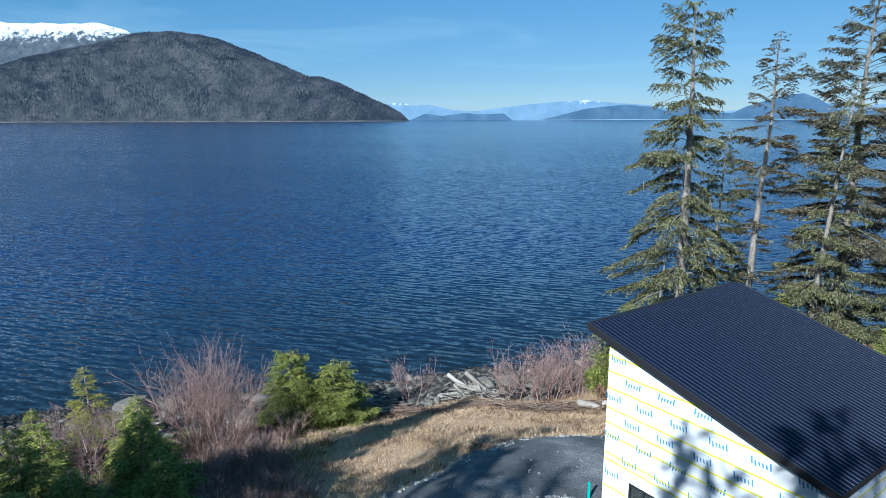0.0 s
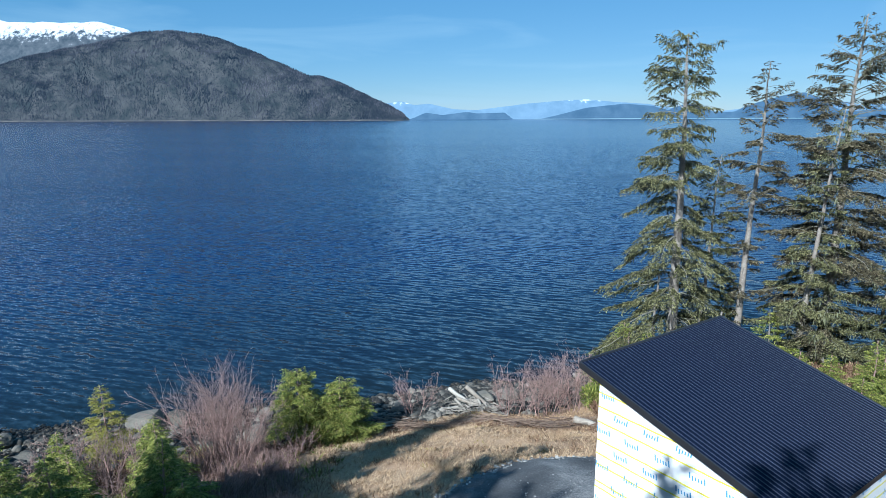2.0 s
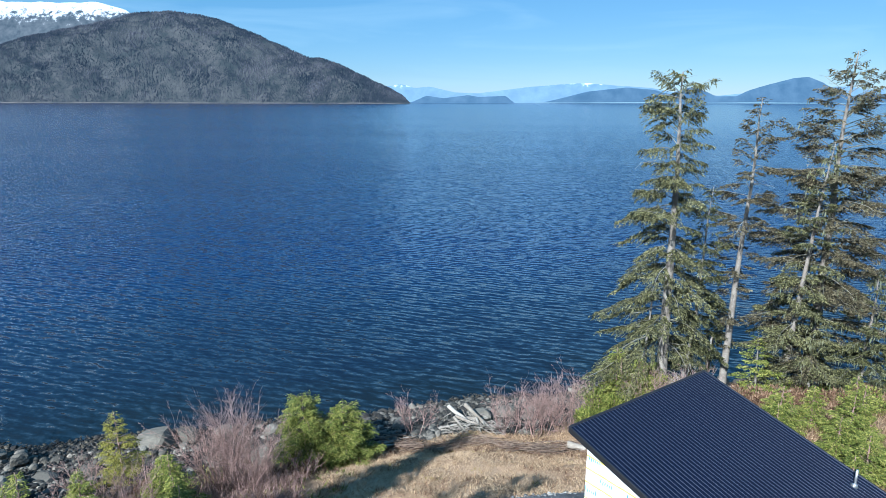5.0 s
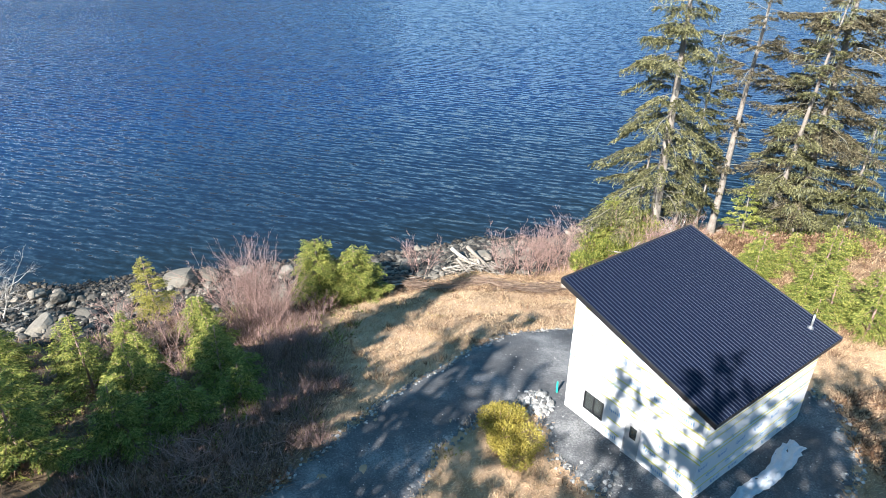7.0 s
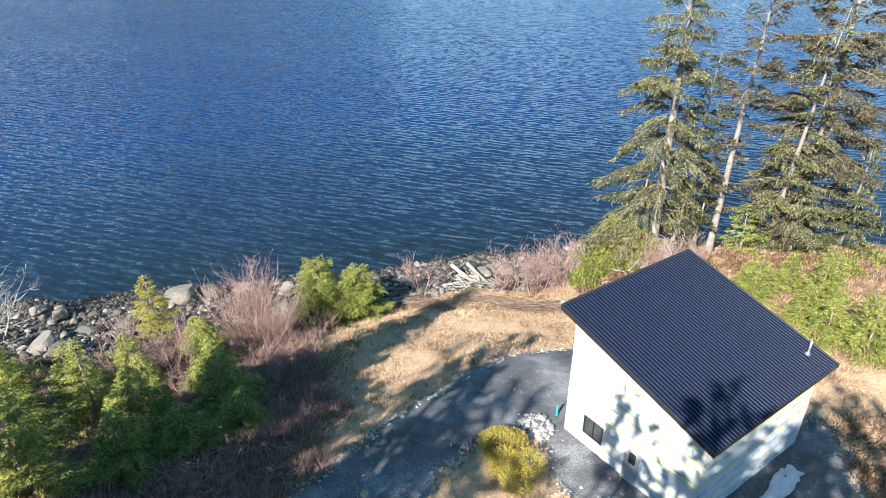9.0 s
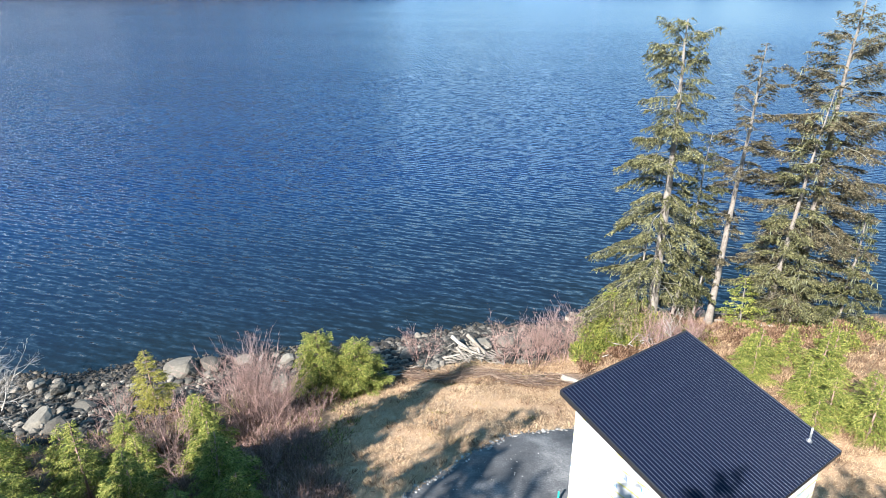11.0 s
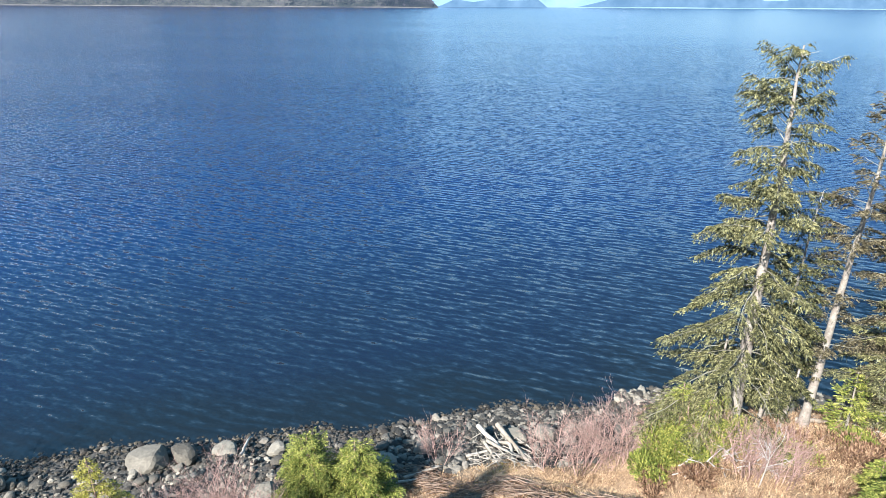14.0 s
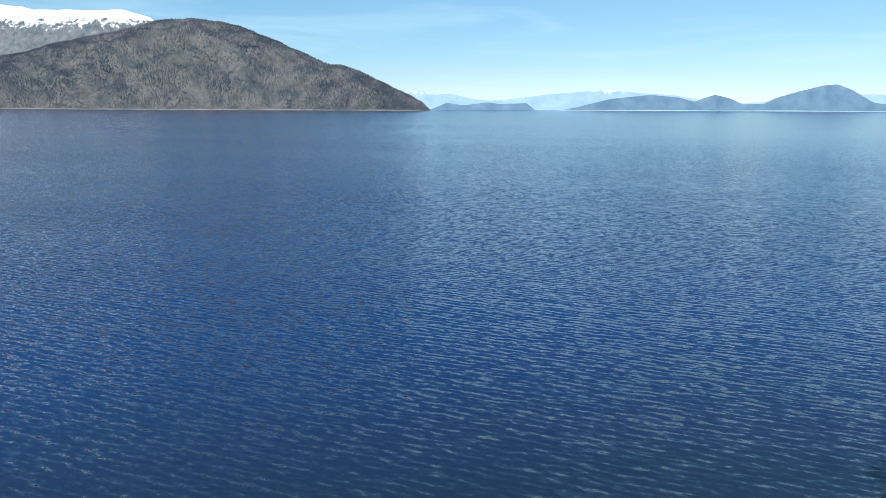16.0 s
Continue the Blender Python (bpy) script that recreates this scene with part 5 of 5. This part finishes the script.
# ---- rocks ----
def rock_mesh(seed, detail=2, angular=0.5, material=None):
    rng = random.Random(seed)
    bm = bmesh.new()
    bmesh.ops.create_icosphere(bm, subdivisions=detail, radius=1)
    off = Vector((rng.uniform(-9, 9), rng.uniform(-9, 9), rng.uniform(-9, 9)))
    cuts = [(Vector((rng.gauss(0, 1), rng.gauss(0, 1), rng.gauss(0, 1))).normalized(), rng.uniform(0.55, 0.85)) for _ in range(int(9 * angular) + 2)]
    for v in bm.verts:
        v.co *= 1 + 0.22 * noise.noise(v.co * 1.1 + off) + 0.10 * noise.noise(v.co * 2.7 + off)
        for n, d in cuts:
            k = v.co.dot(n) - d
            if k > 0:
                v.co -= n * k * 0.85
    return bm_mesh("boulder", bm, material or M_ROCK, angular < 0.4)


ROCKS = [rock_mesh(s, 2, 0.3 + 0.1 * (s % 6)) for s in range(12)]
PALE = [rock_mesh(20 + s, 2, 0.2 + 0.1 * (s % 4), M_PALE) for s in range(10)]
BIG = [rock_mesh(40 + s, 3, 0.45, M_PALE) for s in range(5)]


def boulder(x, y, size, rng, mesh, label, group, sink=0.25, flat=0.65):
    s = Matrix.Diagonal((size * rng.uniform(0.8, 1.25), size * rng.uniform(0.7, 1.1), size * flat * rng.uniform(0.75, 1.2), 1))
    m = pose(x, y, ground_z(x, y) + size * flat * (0.6 - sink), rng.uniform(-14, 14), rng.uniform(-14, 14), rng.uniform(0, 360))
    ob = new("boulder", mesh)
    ob.matrix_world = m @ s
    tagged(ob, label, "rock", group)


rr = random.Random(5)
for x, y, s in ((-30.2, 51.3, 2.0), (-27.4, 52.6, 1.5), (-9.2, 53.2, 1.15), (-19.5, 54.3, 1.0), (-17.5, 46.9, 1.5), (-36, 43.3, 1.2), (-34, 37.2, 1.5), (-38, 40, 1.5),
                (-6, 55.6, 1.3), (2.2, 57.6, 1.3), (5.2, 58.4, 1.1), (-41, 47, 1.2), (-44, 48, 1.0), (-15.5, 46.0, 1.2), (-24.2, 54.0, 1.1), (-33, 45, 1.1), (9.4, 58.8, 1.2),
                (26.8, 60.5, 1.1), (30.5, 61, 1.2), (33.5, 60.5, 1.0)):
    boulder(x, y, s, rr, rr.choice(BIG), "large weathered grey boulder on the shore", "large boulders")
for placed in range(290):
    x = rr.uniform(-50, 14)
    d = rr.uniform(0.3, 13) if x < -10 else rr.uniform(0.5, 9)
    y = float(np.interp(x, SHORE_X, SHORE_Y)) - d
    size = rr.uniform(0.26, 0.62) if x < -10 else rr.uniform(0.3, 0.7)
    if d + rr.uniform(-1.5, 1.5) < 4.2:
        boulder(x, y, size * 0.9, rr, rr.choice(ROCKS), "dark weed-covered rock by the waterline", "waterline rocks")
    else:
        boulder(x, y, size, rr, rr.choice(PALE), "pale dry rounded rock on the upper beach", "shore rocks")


def rubble(name, x, y, size, rng, material, label, lift=0.3, category="rocks"):
    """Many small angular stones, each its own island, lying on the ground."""
    t = (1 + 5 ** 0.5) / 2
    ico = np.array([(-1, t, 0), (1, t, 0), (-1, -t, 0), (1, -t, 0), (0, -1, t), (0, 1, t), (0, -1, -t), (0, 1, -t), (t, 0, -1), (t, 0, 1), (-t, 0, -1), (-t, 0, 1)]) / 1.9
    face = np.array([(0, 11, 5), (0, 5, 1), (0, 1, 7), (0, 7, 10), (0, 10, 11), (1, 5, 9), (5, 11, 4), (11, 10, 2), (10, 7, 6), (7, 1, 8),
                     (3, 9, 4), (3, 4, 2), (3, 2, 6), (3, 6, 8), (3, 8, 9), (4, 9, 5), (2, 4, 11), (6, 2, 10), (8, 6, 7), (9, 8, 1)])
    n = len(x)
    q, _ = np.linalg.qr(rng.normal(0, 1, (n, 3, 3)))
    v = np.einsum("nij,kj->nki", q, ico) * rng.uniform(0.7, 1.25, (n, 12, 1)) * (size[:, None, None] * rng.uniform(0.6, 1.3, (n, 1, 3)))
    v[:, :, 2] *= 0.7
    v += np.stack([x, y, height(x, y) + size * lift], 1)[:, None]
    f = (face[None] + (np.arange(n) * 12)[:, None, None]).reshape(-1, 3)
    tagged(new(name, mesh_from(name, v.reshape(-1, 3), f, material)), label, category, kind="stuff")


def beach(x, y):
    d = shore_distance(x, y)
    return (d > -1.5) & (d < 12 - 4 * step(-14, -6, x) + 2 * wobble(x, y, 3, 2))


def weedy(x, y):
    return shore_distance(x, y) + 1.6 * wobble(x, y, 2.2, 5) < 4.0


x, y, rng = scatter(17000, -52, 16, 30, 66, lambda x, y: beach(x, y) & ~weedy(x, y), 21)
rubble("cobbles", x, y, rng.uniform(0.08, 0.30, len(x)), rng, M_COBBLE, "dark and pale cobbles strewn over the shore")
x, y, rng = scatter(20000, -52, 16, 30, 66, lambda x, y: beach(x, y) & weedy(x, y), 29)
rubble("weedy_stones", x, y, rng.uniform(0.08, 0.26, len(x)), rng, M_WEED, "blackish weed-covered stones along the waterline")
x, y, rng = scatter(4200, -10, 12, 48, 64, lambda x, y: (shore_distance(x, y) > 1) & (shore_distance(x, y) < 10 + wobble(x, y, 3, 2)), 22)
rubble("riprap", x, y, rng.uniform(0.15, 0.42, len(x)), rng, M_RIPRAP, "broken rock piled along the bank")
x, y, rng = scatter(2600, 13, 46, 52, 70, lambda x, y: (shore_distance(x, y) > -1) & (shore_distance(x, y) < 8), 23)
rubble("point_rocks", x, y, rng.uniform(0.15, 0.6, len(x)), rng, M_COBBLE, "dark rocks round the foot of the point")

x, y, rng = scatter(2600, -48, -24, 26, 50, lambda x, y: (shore_distance(x, y) > 9) & (shore_distance(x, y) < 19 + 2 * wobble(x, y, 4, 5) - 5 * step(-31, -25, x)), 28)
rubble("bank_rocks", x, y, rng.uniform(0.12, 0.55, len(x)) ** 1.2, rng, M_RIPRAP, "pale broken rocks up the bank above the beach")

# stones along the drive's edges and in front of the house
def near_edge(x, y, wide):
    inn = in_yard(x, y)
    ring = np.zeros(np.shape(x), bool)
    for k in range(8):
        ring |= in_yard(x + wide * math.cos(k * math.pi / 4), y + wide * math.sin(k * math.pi / 4)) != inn
    return ring


x, y, rng = scatter(30000, -14, 25, 4, 38, lambda x, y: near_edge(x, y, 0.45) & (np.hypot(x - 13, y - 23) > 4), 24)
rubble("edge_stones", x, y, rng.uniform(0.03, 0.13, len(x)), rng, M_CRUSHED, "crushed stones spilling along the edges of the drive", 0.4, "gravel")
x, y, rng = scatter(6000, -12, 24, 6, 36, in_yard, 25)
rubble("loose_gravel", x, y, rng.uniform(0.015, 0.05, len(x)), rng, M_CRUSHED, "loose gravel on the drive and yard", 0.9, "gravel")
x, y, rng = scatter(700, 6.0, 12, 13.5, 21, lambda x, y: np.hypot(x - 8.4, y - 17) < 1.4 + wobble(x, y, 0.9, 3), 26)
rubble("rubble_heap", x, y, rng.uniform(0.03, 0.12, len(x)) * rng.uniform(0.6, 1.5, len(x)), rng, M_CRUSHED, "pale broken stones lying before the door", 0.5, "rubble")
x, y, rng = scatter(400, 3.8, 6.2, 21.8, 24.4, lambda x, y: np.hypot(x - 5.0, y - 23) < 1.0, 27)
rubble("stone_heap", x, y, rng.uniform(0.08, 0.2, len(x)), rng, M_CRUSHED, "small heap of pale stones by the drive", 0.8, "rubble")


# ---- driftwood and slash ----
def log(x, y, length, radius, turn, tilt, seed, label, group, material=None, lift=0.0, name="driftwood_log"):
    rng = random.Random(seed)
    t = Tubes()
    pts = [(length * (s - 0.5), rng.uniform(-0.03, 0.03) * length * 0.4, rng.uniform(-0.01, 0.01) * length) for s in (0, 0.2, 0.4, 0.6, 0.8, 1)]
    t.add(pts, [radius * q for q in (1.15, 1.0, 0.95, 0.85, 0.75, 0.6)], 8)
    me = t.mesh(name, material or M_DRIFT)
    ob = new(name, me)
    ob.matrix_world = pose(x, y, ground_z(x, y) + radius * 0.8 + lift, 0, tilt, turn)
    tagged(ob, label, "log", group)


for n, (x, y, l, r, a, tl, up) in enumerate(((0.6, 55.6, 5.5, 0.20, -48, 8, 0.5), (2.4, 55.2, 6.5, 0.22, -55, 8, 0.6), (1.2, 54.8, 3.6, 0.16, -30, 2, 0.5), (0.2, 54.2, 3.2, 0.14, -62, 6, 0.3),
                                             (2.0, 54.0, 3.0, 0.14, -80, 5, 0.4), (3.4, 54.4, 4.0, 0.16, -50, 4, 0.4), (1.6, 56.2, 2.8, 0.18, 10, 3, 0.5), (-0.9, 54.6, 2.6, 0.12, 30, 3, 0.3),
                                             (-5.6, 51.6, 3.8, 0.14, 35, 4, 0.2), (-6.6, 50.4, 3.2, 0.12, 20, 4, 0.2), (10.6, 45.0, 2.4, 0.28, -25, 3, 0.1), (12.6, 44.4, 3.0, 0.22, 15, 2, 0.0),
                                             (-22.3, 54.2, 4.0, 0.14, 100, 14, 0.3), (28.6, 57.2, 5.0, 0.2, 8, 2, 0.1), (33, 53.8, 4.4, 0.18, -12, 3, 0.1))):
    log(x, y, l, r, a, tl, 300 + n, "bleached grey driftwood log on the bank", "driftwood logs", lift=up)


def sticks(name, count, area, seed, length, radius, turn, spread, material, label, keep=None, lift=0.25):
    rng = np.random.default_rng(seed)
    t = Tubes()
    made = 0
    while made < count:
        x, y = rng.uniform(area[0], area[1]), rng.uniform(area[2], area[3])
        if keep is not None and not keep(x, y):
            continue
        made += 1
        L, a = length * rng.uniform(0.4, 1.2), math.radians(turn + rng.normal(0, spread))
        dx, dy, up = math.cos(a) * L / 2, math.sin(a) * L / 2, rng.uniform(0.03, lift)
        b = rng.normal(0, 0.06 * L, 2)
        t.add([(x - dx, y - dy, ground_z(x - dx, y - dy) + up * rng.uniform(0.3, 1.6)), (x + b[0], y + b[1], ground_z(x, y) + up + 0.05),
               (x + dx, y + dy, ground_z(x + dx, y + dy) + up * rng.uniform(0.3, 1.8))], [radius, radius * 0.8, radius * 0.4], 4)
    tagged(new(name, t.mesh(name, material)), label, "branches", kind="stuff")


def slash_band(x, y):
    return abs(y - (50.3 - 0.32 * (x + 6) + 0.9 * math.sin(x * 0.8))) < 1.5


sticks("brush_slash", 520, (-8, 13.5, 42, 53), 31, 2.6, 0.032, -12, 28, M_SLASH, "swept band of dead reddish branches along the slope", slash_band, 0.5)
sticks("driftwood_sticks", 120, (-1.5, 5.0, 52.5, 57), 32, 1.8, 0.05, -50, 40, M_DRIFT, "bleached sticks heaped among the driftwood", None, 0.8)
sticks("dead_branches", 120, (-14, -7.5, 9, 21), 33, 1.8, 0.022, 40, 70, M_TWIG, "grey-brown dead branches beside the drive", lambda x, y: not bool(in_yard(x, y)), 0.6)
sticks("cut_branches", 90, (22, 31, 16, 25), 35, 1.5, 0.022, 20, 50, M_SLASH, "grey cut branches on the rough ground by the house", lambda x, y: not bool(in_yard(x, y)), 0.4)
sticks("root_tangle", 90, (14.5, 22, 48, 54), 34, 1.8, 0.05, 20, 60, M_TWIG_GREY, "tangle of pale dead limbs under the old spruce", None, 1.2)

# ---- by the house ----
stake = thing("survey_stake", pose(6.3, 24.1, ground_z(6.3, 24.1)), "teal painted wooden stake standing in the gravel", "stake")
bm = bmesh.new()
box(bm, -0.06, 0.06, -0.06, 0.06, -0.2, 0.78)
for v in bm.verts:
    if v.co.z > 0.5:
        v.co.x *= 0.7
soften(bm, 0.01, 1)
part("post", bm, M_TEAL, stake)
# loose sheet of white plastic along the low wall
xs, ys = np.linspace(0, 6.6, 46), np.linspace(-0.75, 0.75, 16)
X, Y = np.meshgrid(xs, ys)
wide = 0.30 + 0.45 * (X / 6.6) ** 0.7 * (1 - 0.55 * (X > 6.1)) + 0.12 * wobble(X, X, 0.8, 2)
SX = 13.4 + X * 0.78 - Y * wide * 0.6
SY = 15.9 + X * 0.66 + Y * wide * 0.8 + 0.15 * np.sin(X * 1.3)
SZ = height(SX, SY) + 0.14 + 0.07 * wobble(X, Y, 0.35, 1) + 0.05 * wobble(X, Y, 0.16, 4)
i = (np.arange(15)[:, None] * 46 + np.arange(45)[None]).ravel()
tagged(new("plastic_sheet", mesh_from("plastic_sheet", np.stack([SX.ravel(), SY.ravel(), SZ.ravel()], 1), np.stack([i, i + 1, i + 47, i + 46], 1), M_SHEET, True)),
       "crumpled white plastic sheet on the ground by the wall", "sheet")
